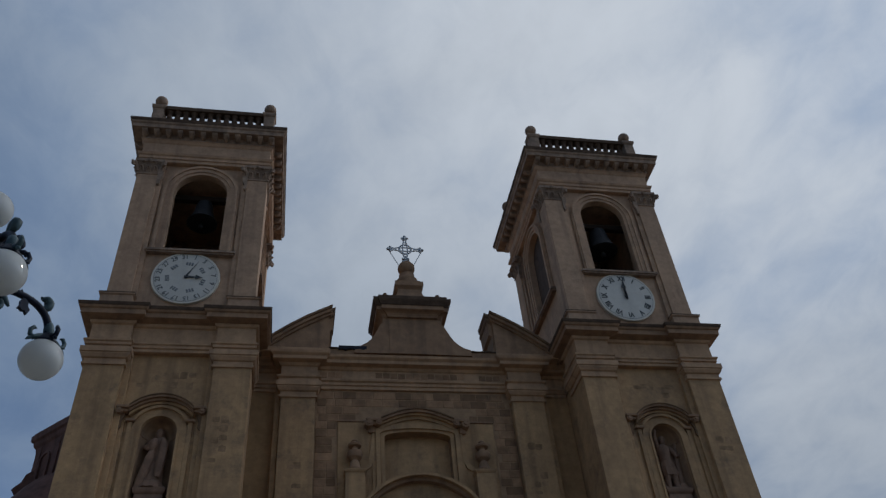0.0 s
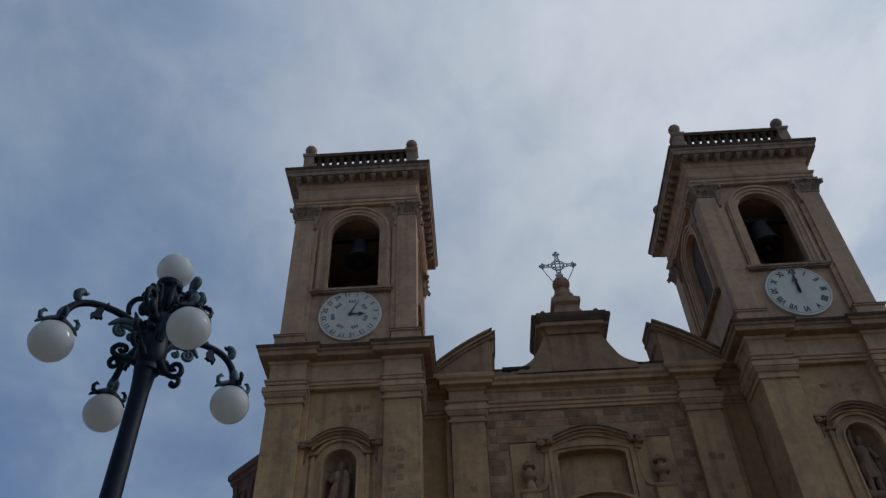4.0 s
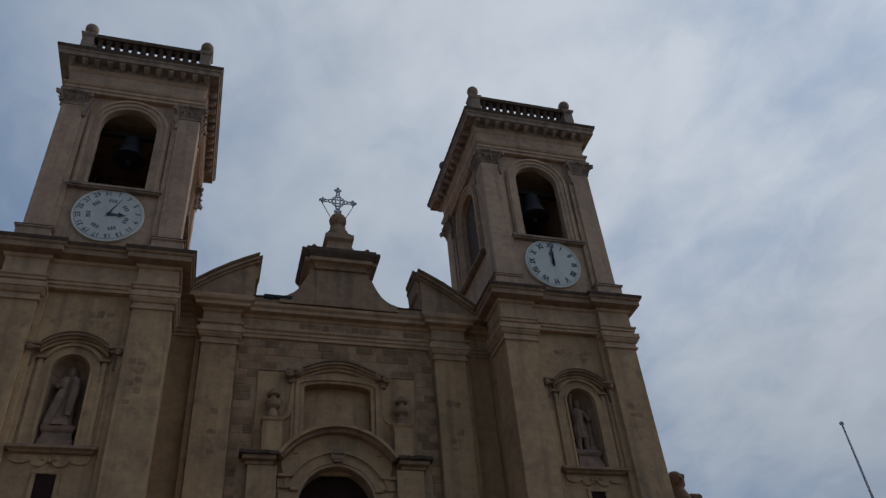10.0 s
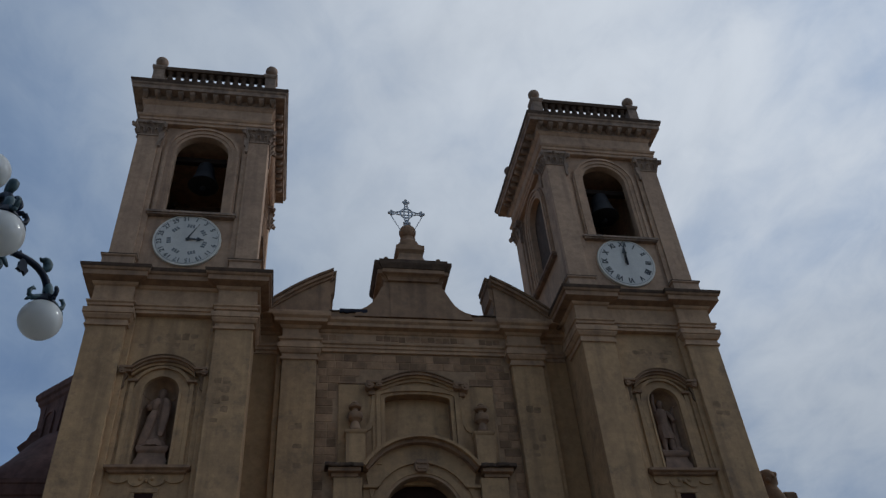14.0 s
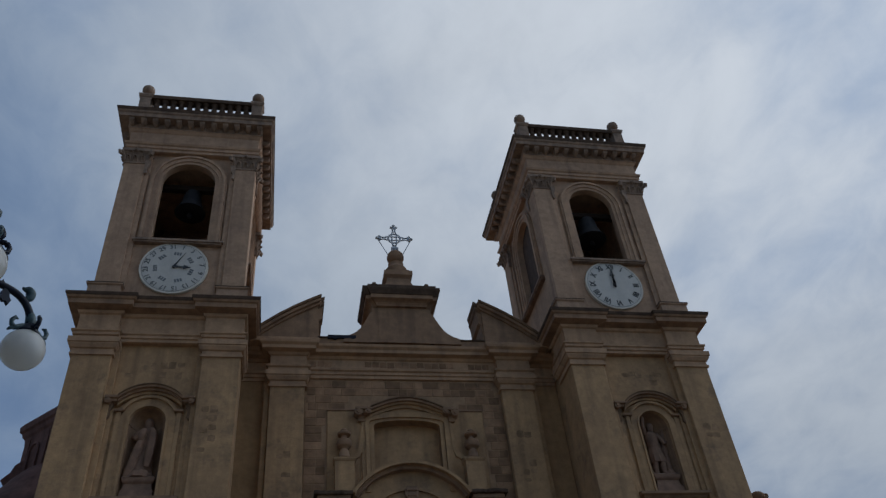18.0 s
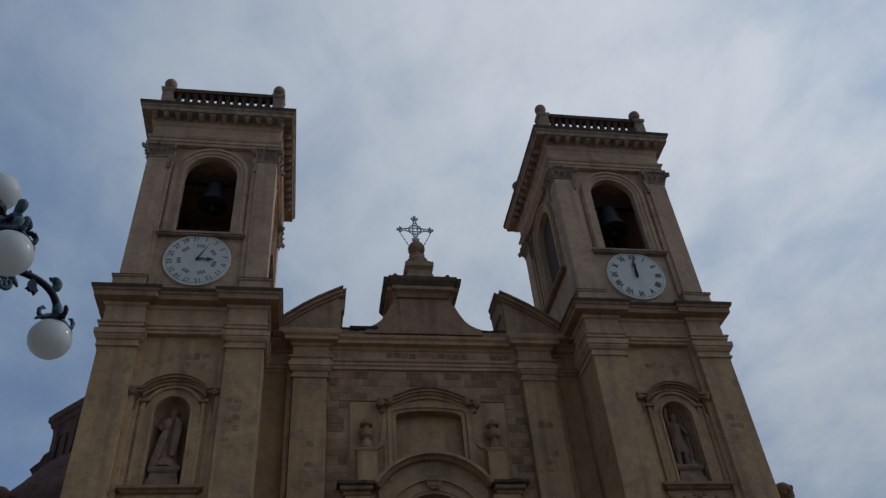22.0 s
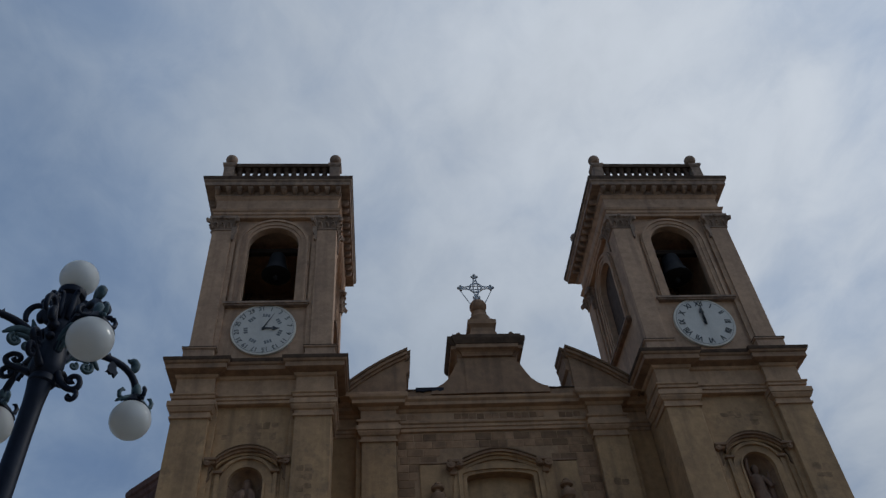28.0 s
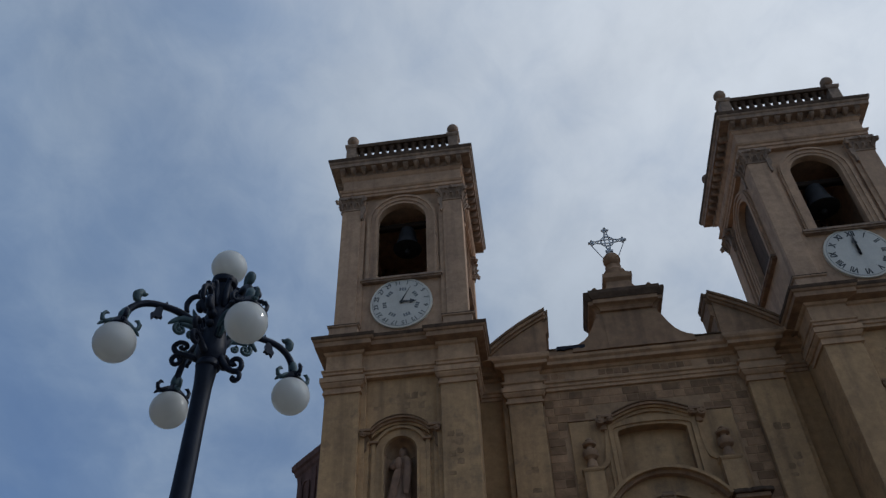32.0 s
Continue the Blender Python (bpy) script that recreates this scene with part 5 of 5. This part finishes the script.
# ---- bells ----
def bell(x, y, z, r):
    thing = empty("church_bell", (x, y, z), "dark bronze church bell hung from a timber headstock", "bell", "bells of the church")
    bm = bmesh.new()
    lathe(bm, [(r, 0), (r * 0.97, 0.04), (r * 0.82, 0.18 * r / 0.5), (r * 0.66, 0.45 * r / 0.5), (r * 0.58, 0.75 * r / 0.5), (r * 0.5, 0.9 * r / 0.5), (r * 0.25, 1.0 * r / 0.5), (0.06, 1.02 * r / 0.5)], (x, y, z), 28)
    smooth_by_angle(add("bell_body", bm, BRONZE, thing, smooth=True))
    add("headstock", boxes((x - 1.5, x + 1.5, y - 0.1, y + 0.1, z + 2 * r, z + 2 * r + 0.2), bevel=0.02), WOOD, thing)
    bm = bmesh.new()
    tube(bm, [(x, y, z + 1.6 * r), (x, y, z - 0.12)], [0.03, 0.04], 8)
    lathe(bm, ball_profile(0.09, 0, 8), (x, y, z - 0.12), 12)
    add("clapper", bm, BRONZE, thing)


bell(-XT + 0.05, 1.35, 19.15, 0.46)
bell(XT + 0.02, 1.25, 18.75, 0.50)


# ---- parts of the church behind the front ----
body = empty("nave_building", (0, 18, 0), "plain limestone nave and aisles behind the church front", "building")
add("nave", boxes((-6.5, 6.5, 4.74, 34, 0, 12.4)), STONE, body)
for s in (-1, 1):
    add("aisle", boxes((*sorted((s * 6.52, s * 12.7)), 6.4, 33, 0, 10.6)), STONE, body)

TX, TY = -9.75, 8.0
turret = empty("side_dome", (TX, TY, 0), "dark weathered stone lantern and dome beside the tower", "dome")
bm = bmesh.new()
lathe(bm, [(1.62, 13.5), (1.64, 13.9), (1.68, 14.4), (1.70, 14.8), (1.74, 14.98)], (TX, TY, 0), 4)
add("drum", bm, DOME_STONE, turret)
bm = bmesh.new()
lathe(bm, [(1.72, 14.96), (1.82, 15.05), (1.86, 15.18), (1.95, 15.24), (1.97, 15.42), (1.86, 15.55), (1.3, 15.85), (0.7, 16.1), (0.1, 16.2)], (TX, TY, 0), 4)
add("cap", bm, DOME_STONE, turret)
for e in (-1, 1):
    bm = bmesh.new()
    prof = [(1.5, 13.3), (1.95, 13.35), (2.05, 13.5), (1.95, 13.62), (1.82, 13.75), (1.74, 14.0), (1.5, 14.2)]
    prism(bm, [(TX + e * r, z) for r, z in prof], lambda u, w, z: (u, TY + w, z), -0.22, 0.22)
    add("volute", bm, DOME_STONE, turret)
for face in (radians(225), radians(315), radians(135)):
    on_face = lambda u, w, z: (TX + (1.17 + w) * math.cos(face) - u * math.sin(face), TY + (1.17 + w) * math.sin(face) + u * math.cos(face), z)
    for cu in (-0.55, 0.55):
        bm = bmesh.new()
        band(bm, [(cu - 0.2, 13.55)] + arc(cu, 14.40, 0.2, 180, 0, 10) + [(cu + 0.2, 13.55)], [(cu - 0.28, 13.55)] + arc(cu, 14.40, 0.28, 180, 0, 10) + [(cu + 0.28, 13.55)], on_face, -0.08, 0.07)
        add("blind_arch", bm, DOME_STONE, turret)
    for cu in (-1.0, 0.0, 1.0):
        bm = bmesh.new()
        prism(bm, [(cu - 0.13, 13.4), (cu + 0.13, 13.4), (cu + 0.13, 14.85), (cu + 0.17, 14.97), (cu - 0.17, 14.97), (cu - 0.13, 14.85)], on_face, -0.08, 0.06)
        add("corner_strip", bm, DOME_STONE, turret)
bm = bmesh.new()
lathe(bm, [(2.9, 11.28), (2.82, 11.7), (2.72, 11.98), (2.5, 12.2), (2.25, 12.5), (2.0, 12.85), (1.8, 13.15), (1.5, 13.5)], (TX, TY, 0), 28)
smooth_by_angle(add("dome_shell", bm, DOME_STONE, turret, smooth=True))
bm = bmesh.new()
stack(bm, rect(-12.95, -7.0, 5.1, 11.1), [(0, 0.0), (0, 10.80), (0.06, 10.84), (0.10, 10.98), (0.10, 11.12), (0.14, 11.14), (0.14, 11.27), (0.0, 11.31)])
add("dome_base", bm, DOME_STONE, turret)
bm = bmesh.new()
lathe(bm, [(0.24, 11.27), (0.24, 11.30), (0.17, 11.33)] + ball_profile(0.31, 11.58, 10, -0.85, 1.0), (-11.62, 5.5, 0), 16)
smooth_by_angle(add("ball_finial", bm, DOME_STONE, turret, smooth=True))

finial = empty("parapet_finial", (12.5, 6.7, 10.6), "dark weathered carved stone finial on the aisle parapet", "finial")
bm = bmesh.new()
lathe(bm, [(0.40, 10.74), (0.42, 10.95), (0.38, 11.15), (0.29, 11.32), (0.24, 11.44), (0.25, 11.50), (0.31, 11.62), (0.32, 11.76), (0.27, 11.92), (0.16, 12.03), (0.05, 12.06)], (12.35, 6.0, 0), 12)
for k in range(9):
    lathe(bm, ball_profile(0.10, 0, 5), (12.35 + 0.26 * math.cos(0.7 * k), 6.0 + 0.26 * math.sin(0.7 * k), 11.62 + 0.11 * (k % 3)), 7)
smooth_by_angle(add("ball", bm, STONE_DARK, finial, smooth=True))
add("block", boxes((12.66, 13.16, 5.80, 6.25, 10.6, 11.26), bevel=0.07), STONE_DARK, finial)
add("parapet", boxes((9.0, 13.0, 5.8, 6.5, 0.0, 10.75), bevel=0.03), STONE, finial)

# ---- flagpole beyond the tower ----
pole = empty("flagpole", (14.35, 0.0, 0), "slender grey metal flagpole with a small knob", "flagpole")
bm = bmesh.new()
tube(bm, [(14.35, 0, 0), (14.35, 0, 6.0), (14.35, 0, 11.0)], [0.06, 0.045, 0.028], 10)
add("shaft", bm, POLE_PAINT, pole)
bm = bmesh.new()
lathe(bm, ball_profile(0.065, 11.06, 8), (14.35, 0, 0), 12)
add("knob", bm, POLE_PAINT, pole)


# ---- five-globe street lamp ----
LX, LY = -5.49, -12.81
lamp = empty("street_lamp", (LX, LY, 0), "ornate black-green iron street lamp with five white opal globes", "street lamp")


def at_lamp(r, z, turn):
    return (LX + r * math.cos(turn), LY + r * math.sin(turn), z)


def leaf_plate(bm, pts, turn, half, off=0.0):
    """A thin cast leaf in the upright plane of an arm: points (r, z), thickness 2 * half."""
    sx, sy = -math.sin(turn), math.cos(turn)
    prism(bm, pts, lambda r, w, z: (LX + r * math.cos(turn) + w * sx, LY + r * math.sin(turn) + w * sy, z), off - half, off + half)


def scroll(bm, r, z, turn, size, start, sweep, thick, flip=1):
    """A volute that winds inwards, in the upright plane of an arm."""
    pts, rad = [], []
    for k in range(26):
        f = k / 25
        a = radians(start + flip * sweep * f)
        d = size * (1 - 0.78 * f)
        pts.append(at_lamp(r + d * math.cos(a), z + d * math.sin(a), turn))
        rad.append(1.1 * thick * (1.0 - 0.45 * f))
    tube(bm, pts, rad, 7)
    lathe(bm, ball_profile(thick * 1.25, 0, 6), pts[-1], 8)
    return pts[0]


bm = bmesh.new()
lathe(bm, [(0.20, 0.0), (0.20, 0.25), (0.15, 0.32), (0.13, 0.9), (0.15, 0.95), (0.10, 1.05), (0.084, 1.5), (0.074, 2.6), (0.066, 3.9), (0.062, 4.45), (0.064, 4.72), (0.072, 4.82), (0.078, 4.88)], (LX - 0.008, LY, 0), 24)
smooth_by_angle(add("post", bm, LAMP_IRON, lamp, smooth=True))
bm = bmesh.new()
lathe(bm, [(0.078, 4.87), (0.088, 4.88), (0.088, 4.91), (0.078, 4.93), (0.10, 4.97), (0.108, 5.03), (0.102, 5.10), (0.088, 5.18), (0.074, 5.235), (0.084, 5.27), (0.096, 5.31), (0.084, 5.355), (0.066, 5.395),
           (0.072, 5.46), (0.078, 5.54), (0.074, 5.60), (0.068, 5.63), (0.094, 5.65), (0.10, 5.675), (0.098, 5.695), (0.07, 5.705)], (LX, LY, 0), 20)
smooth_by_angle(add("hub", bm, LAMP_IRON, lamp, smooth=True))


def globe(x, y, z, parent, r=0.143):
    bm = bmesh.new()
    lathe(bm, ball_profile(r, 0, 18), (x, y, z), 32)
    add("globe", bm, OPAL, parent, "white opal glass globe", smooth=True)


def frond(bm, line, radii, turn, segs=8):
    """A cast stem or curled leaf through (r, z) points in the plane of an arm."""
    fine, rad = [], []
    for k in range(len(line) - 1):
        p0, p1, p2, p3 = line[max(k - 1, 0)], line[k], line[k + 1], line[min(k + 2, len(line) - 1)]
        for f in (0.0, 0.33, 0.67):
            fine.append(tuple(0.5 * (2 * p1[i] + (p2[i] - p0[i]) * f + (2 * p0[i] - 5 * p1[i] + 4 * p2[i] - p3[i]) * f * f + (3 * p1[i] - p0[i] - 3 * p2[i] + p3[i]) * f ** 3) for i in (0, 1)))
            rad.append(radii[k] * (1 - f) + radii[k + 1] * f)
    fine.append(line[-1])
    rad.append(radii[-1])
    tube(bm, [at_lamp(r, z, turn) for r, z in fine], [1.05 * q for q in rad], segs)


globe(LX + 0.012, LY, 5.836, lamp, 0.139)
ARM_TURNS, ARM_REACH = (42.0, 135.5, 220.5, 312.5), 0.655
for k in range(4):
    turn = radians(ARM_TURNS[k])
    bm = bmesh.new()
    frond(bm, [(0.07, 5.09), (0.13, 5.18), (0.20, 5.24), (0.29, 5.272), (0.40, 5.28), (0.50, 5.266), (0.58, 5.22), (0.63, 5.15), (0.652, 5.06)],
          [0.034, 0.031, 0.028, 0.026, 0.024, 0.024, 0.024, 0.026, 0.028], turn, 10)
    arm = add("arm", bm, LAMP_IRON, lamp, smooth=True)
    globe(*at_lamp(ARM_REACH, 4.862, turn), arm)
    bm = bmesh.new()
    lathe(bm, [(0.026, 5.075), (0.042, 5.06), (0.054, 5.03), (0.078, 5.0), (0.082, 4.985), (0.065, 4.98)], at_lamp(ARM_REACH, 0, turn), 16)
    add("globe_holder", bm, LAMP_IRON, arm, smooth=True)
    # leaves that grip the globe
    cx, cy, _ = at_lamp(ARM_REACH, 0, turn)
    for e in range(4):
        bm = bmesh.new()
        g = turn + radians(90 * e)
        line = [(0.035, 5.055), (0.07, 5.025), (0.098, 5.005), (0.122, 5.02), (0.128, 5.055), (0.108, 5.085), (0.088, 5.078)]
        tube(bm, [(cx + r * math.cos(g), cy + r * math.sin(g), z) for r, z in line], [0.014, 0.02, 0.02, 0.017, 0.016, 0.014, 0.006], 7)
        tube(bm, [(cx + r * math.cos(g), cy + r * math.sin(g), z) for r, z in [(0.10, 5.005), (0.125, 4.985), (0.14, 4.965)]], [0.014, 0.013, 0.005], 6)
        add("holder_leaf", bm, LAMP_TEAL if e % 2 == 0 else LAMP_IRON, arm, smooth=True)
    bm = bmesh.new()
    frond(bm, [(0.655, 5.05), (0.65, 5.10), (0.635, 5.145), (0.61, 5.165)], [0.026, 0.036, 0.03, 0.01], turn)
    add("holder_leaf", bm, LAMP_TEAL, arm, smooth=True)
    # a curled bud on the arm's shoulder, a cut leaf below and a thorn above
    bm = bmesh.new()
    frond(bm, [(0.565, 5.245), (0.595, 5.275), (0.598, 5.31), (0.575, 5.335), (0.548, 5.328), (0.53, 5.34)], [0.014, 0.028, 0.034, 0.028, 0.016, 0.005], turn)
    add("arm_bud", bm, LAMP_TEAL, arm, smooth=True)
    bm = bmesh.new()
    leaf_plate(bm, [(0.415, 5.27), (0.452, 5.24), (0.462, 5.20), (0.478, 5.185), (0.464, 5.14), (0.445, 5.165), (0.425, 5.158), (0.41, 5.17), (0.393, 5.168), (0.405, 5.20), (0.40, 5.23)], turn, 0.014)
    leaf_plate(bm, [(0.365, 5.275), (0.385, 5.325), (0.412, 5.28)], turn, 0.011)
    add("arm_leaf", bm, LAMP_IRON, arm)
    # broad teal leaf under the arm's root with two volutes and a tip above
    bm = bmesh.new()
    frond(bm, [(0.09, 5.10), (0.125, 5.175), (0.18, 5.222), (0.24, 5.222), (0.295, 5.195), (0.34, 5.148)], [0.024, 0.034, 0.034, 0.028, 0.022, 0.008], turn)
    scroll(bm, 0.252, 5.128, turn, 0.046, 65, 470, 0.016, -1)
    frond(bm, [(0.13, 5.16), (0.20, 5.18), (0.262, 5.172)], [0.022, 0.018, 0.015], turn)
    add("arm_scroll", bm, LAMP_TEAL, arm, smooth=True)
    bm = bmesh.new()
    scroll(bm, 0.165, 5.105, turn, 0.030, 80, 430, 0.013, -1)
    add("arm_scroll", bm, LAMP_TEAL, arm, smooth=True)
    bm = bmesh.new()
    frond(bm, [(0.11, 5.17), (0.135, 5.23), (0.165, 5.28), (0.19, 5.335)], [0.026, 0.028, 0.020, 0.005], turn)
    add("arm_leaf", bm, LAMP_TEAL if k in (2, 0) else LAMP_IRON, arm, smooth=True)
    # dark scrolls between the arms, low and high
    turn2 = radians(ARM_TURNS[k] + 45)
    low = k == 3
    drop = 0.1 if k == 2 else 0.0
    bm = bmesh.new()
    if low:
        frond(bm, [(0.08, 4.965), (0.125, 4.885), (0.185, 4.828), (0.235, 4.822), (0.257, 4.86), (0.238, 4.912), (0.198, 4.928), (0.170, 4.902), (0.188, 4.876), (0.212, 4.886)],
              [0.028, 0.024, 0.021, 0.020, 0.019, 0.018, 0.018, 0.017, 0.015, 0.018], turn2)
        frond(bm, [(0.215, 4.82), (0.248, 4.795), (0.25, 4.76), (0.225, 4.737), (0.198, 4.755), (0.21, 4.778)], [0.018, 0.017, 0.017, 0.016, 0.015, 0.016], turn2)
    else:
        frond(bm, [(0.09, 4.965), (0.15, 4.995), (0.22, 5.025), (0.275, 5.06), (0.292, 5.105), (0.25, 5.135), (0.20, 5.112), (0.192, 5.08), (0.222, 5.07), (0.238, 5.092)],
              [0.028, 0.024, 0.021, 0.020, 0.019, 0.018, 0.018, 0.017, 0.015, 0.018], turn2)
        if k:
            frond(bm, [(0.225, 5.025), (0.272, 5.015), (0.288, 4.98), (0.262, 4.942), (0.222, 4.95), (0.215, 4.982), (0.242, 4.985)], [0.018, 0.018, 0.018, 0.017, 0.016, 0.015, 0.017], turn2)
    add("lower_scroll", bm, LAMP_IRON, lamp, smooth=True)
    bm = bmesh.new()
    if k == 3:
        frond(bm, [(0.06, 5.41), (0.11, 5.43), (0.155, 5.47), (0.185, 5.53), (0.195, 5.60)], [0.026, 0.03, 0.032, 0.03, 0.02], turn2)
        frond(bm, [(0.175, 5.50), (0.225, 5.53), (0.265, 5.575), (0.288, 5.545), (0.305, 5.495), (0.282, 5.466), (0.262, 5.485)], [0.02, 0.02, 0.016, 0.018, 0.018, 0.016, 0.008], turn2)
        frond(bm, [(0.20, 5.46), (0.27, 5.43), (0.335, 5.43), (0.35, 5.39)], [0.02, 0.018, 0.018, 0.006], turn2)
        add("upper_scroll", bm, LAMP_IRON, lamp, smooth=True)
        bm = bmesh.new()
        frond(bm, [(0.19, 5.58), (0.192, 5.64), (0.196, 5.69), (0.21, 5.718), (0.226, 5.70)], [0.022, 0.032, 0.032, 0.022, 0.008], turn2)
        add("crown_leaf", bm, LAMP_TEAL, lamp, smooth=True)
    else:
        frond(bm, [(r, z - drop) for r, z in ((0.06, 5.40), (0.105, 5.42), (0.135, 5.47), (0.15, 5.54), (0.185, 5.565), (0.235, 5.56), (0.268, 5.51), (0.262, 5.44), (0.24, 5.42))], [0.026, 0.028, 0.026, 0.022, 0.02, 0.02, 0.021, 0.018, 0.008], turn2)
        scroll(bm, 0.158, 5.605 - drop, turn2, 0.036, 250, 420, 0.016, 1)
        frond(bm, [(r, z - drop) for r, z in ((0.155, 5.52), (0.165, 5.47), (0.15, 5.425), (0.125, 5.43))], [0.02, 0.03, 0.026, 0.008], turn2)
        add("upper_scroll", bm, LAMP_IRON, lamp, smooth=True)
    # bosses on the hub and small leaves up to the collar of the top globe
    bm = bmesh.new()
    lathe(bm, ball_profile(0.042, 0, 8), at_lamp(0.092, 5.305, turn2), 10)
    lathe(bm, ball_profile(0.032, 0, 8), at_lamp(0.092, 5.215, turn2), 10)
    add("boss", bm, LAMP_IRON, lamp, smooth=True)
    for q, top in ((turn, 0.0), (turn2, -0.04)):
        bm = bmesh.new()
        frond(bm, [(0.065, 5.40), (0.088, 5.46), (0.092, 5.54 + top), (0.10, 5.60 + top), (0.124, 5.632 + top), (0.136, 5.615 + top)], [0.018, 0.026, 0.026, 0.022, 0.017, 0.007], q)
        add("crown_leaf", bm, LAMP_IRON, lamp, smooth=True)


# ---- separate stones of the middle wall ----
def stone_mesh(rng, w, h, out):
    """One worn block: uneven outline, chamfered front."""
    b = bmesh.new()
    hw, hz = w / 2 - 0.003, h / 2 - 0.004
    ring = [(-1, -0.93), (-0.93, -1), (0.1, -1), (0.93, -1), (1, -0.92), (1, 0.1), (1, 0.92), (0.93, 1), (-0.1, 1), (-0.92, 1), (-1, 0.93), (-1, -0.1)]
    shape = [(hw * u * rng.uniform(0.95, 1.0), hz * v * rng.uniform(0.92, 1.0)) for u, v in ring]
    rows = [[b.verts.new((u * k, y, z * k)) for u, z in shape] for k, y in ((1.0, 0.03), (1.0, -out + 0.006), (0.92, -out))]
    for r0, r1 in zip(rows, rows[1:]):
        for i in range(12):
            b.faces.new((r0[i], r0[(i + 1) % 12], r1[(i + 1) % 12], r1[i]))
    b.faces.new(rows[-1])
    ob = part("stone", b, STONE_BLOCK)
    mesh = ob.data
    bpy.data.objects.remove(ob)
    return mesh


def stones():
    """Courses of single blocks on the open parts of the middle wall, and a worn row in the frieze above."""
    rng = random.Random(5)
    course = 0.233
    widths = (0.24, 0.31, 0.38, 0.46)
    kinds = {w: [stone_mesh(rng, w, course, o) for o in (0.006, 0.009, 0.012, 0.015, 0.010, 0.007)] for w in widths}
    count = 0
    z = 8.96
    while z + course < 13.66:
        x = -2.73 + rng.uniform(0, 0.08)
        while x < 2.50:
            w = rng.choice(widths)
            if x + w > 2.735:
                w = 0.24
            cx = x + w / 2
            x += w
            blocked = z < 12.62 or (z < 12.98 and abs(cx) < 1.46 + w / 2)
            if blocked or count >= 300 or cx + w / 2 > 2.74:
                continue
            ob = new("stone", rng.choice(kinds[w]))
            ob.location = (cx, YW, z + course / 2)
            ob.parent = centre_wall
            count += 1
        for side in (-1, 1):
            strip = ((0.24,) if z < 10.2 else rng.choice(((0.24, 0.31), (0.31, 0.24), (0.24, 0.31), (0.46,)))) if z < 12.62 else ()
            x = 2.735
            for w in strip:
                ob = new("stone", rng.choice(kinds[w]))
                ob.location = (side * (x - w / 2), YW, z + course / 2)
                ob.parent = centre_wall
                x -= w
        z += course
    small = [stone_mesh(rng, 0.20, 0.185, o) for o in (0.004, 0.008, 0.012, 0.006)]
    for x0, x1, zc, y, gap in ((-2.55, -2.0, 14.12, YW - 0.062, 0.21), (-1.0, 1.55, 14.13, YW - 0.062, 0.205), (2.0, 2.5, 14.12, YW - 0.062, 0.21)):
        x = x0
        while x < x1:
            ob = new("frieze_stone", rng.choice(small))
            ob.location = (x, y, zc + rng.uniform(-0.015, 0.015))
            ob.parent = front
            ob.matrix_parent_inverse = Matrix.Translation(-front.location)
            x += gap * rng.uniform(0.95, 1.12)


def eroded(parent, x0, x1, z0, z1, y, count, seed):
    """A patch of single darkened stones that stand a little out of a plain face."""
    rng = random.Random(seed)
    rows = max(1, int((z1 - z0) / 0.27))
    spots = [(r, c) for r in range(rows) for c in range(max(1, int((x1 - x0) / 0.2)))]
    rng.shuffle(spots)
    for i, (r, c) in enumerate(spots[:count]):
        w, h = rng.uniform(0.15, 0.23), rng.uniform(0.10, 0.23)
        cx, cz = x0 + (c + rng.uniform(0.35, 0.65)) * 0.2, z0 + (r + rng.uniform(0.35, 0.65)) * 0.27
        b = bmesh.new()
        ring = [(cx + w * u * rng.uniform(0.42, 0.55), cz + h * v * rng.uniform(0.40, 0.55)) for u, v in ((-1, -0.9), (0.1, -1.05), (1, -0.9), (1.05, 0.1), (0.95, 0.95), (-0.2, 1.05), (-1, 0.9), (-1.05, 0.0))]
        prism(b, ring, lambda u, d, z: (u, y - d, z), -0.02, 0.002 + 0.0008 * i)
        add("eroded_stone", b, ERODED, parent)


eroded(towers[-1], -5.25, -4.65, 10.6, 12.2, YL, 8, 1)
eroded(towers[-1], -8.25, -7.85, 10.4, 12.3, YL + 0.25, 6, 2)
eroded(towers[-1], -7.2, -5.7, 12.75, 13.3, YL + 0.25, 7, 3)
eroded(towers[1], 5.75, 7.3, 12.75, 13.3, YL + 0.25, 6, 4)
eroded(towers[1], 7.8, 8.3, 11.0, 12.6, YL, 4, 5)
eroded(front, 3.0, 3.5, 10.4, 12.2, YP, 8, 6)
eroded(front, -3.45, -2.95, 9.8, 11.6, YP, 4, 7)
stones()
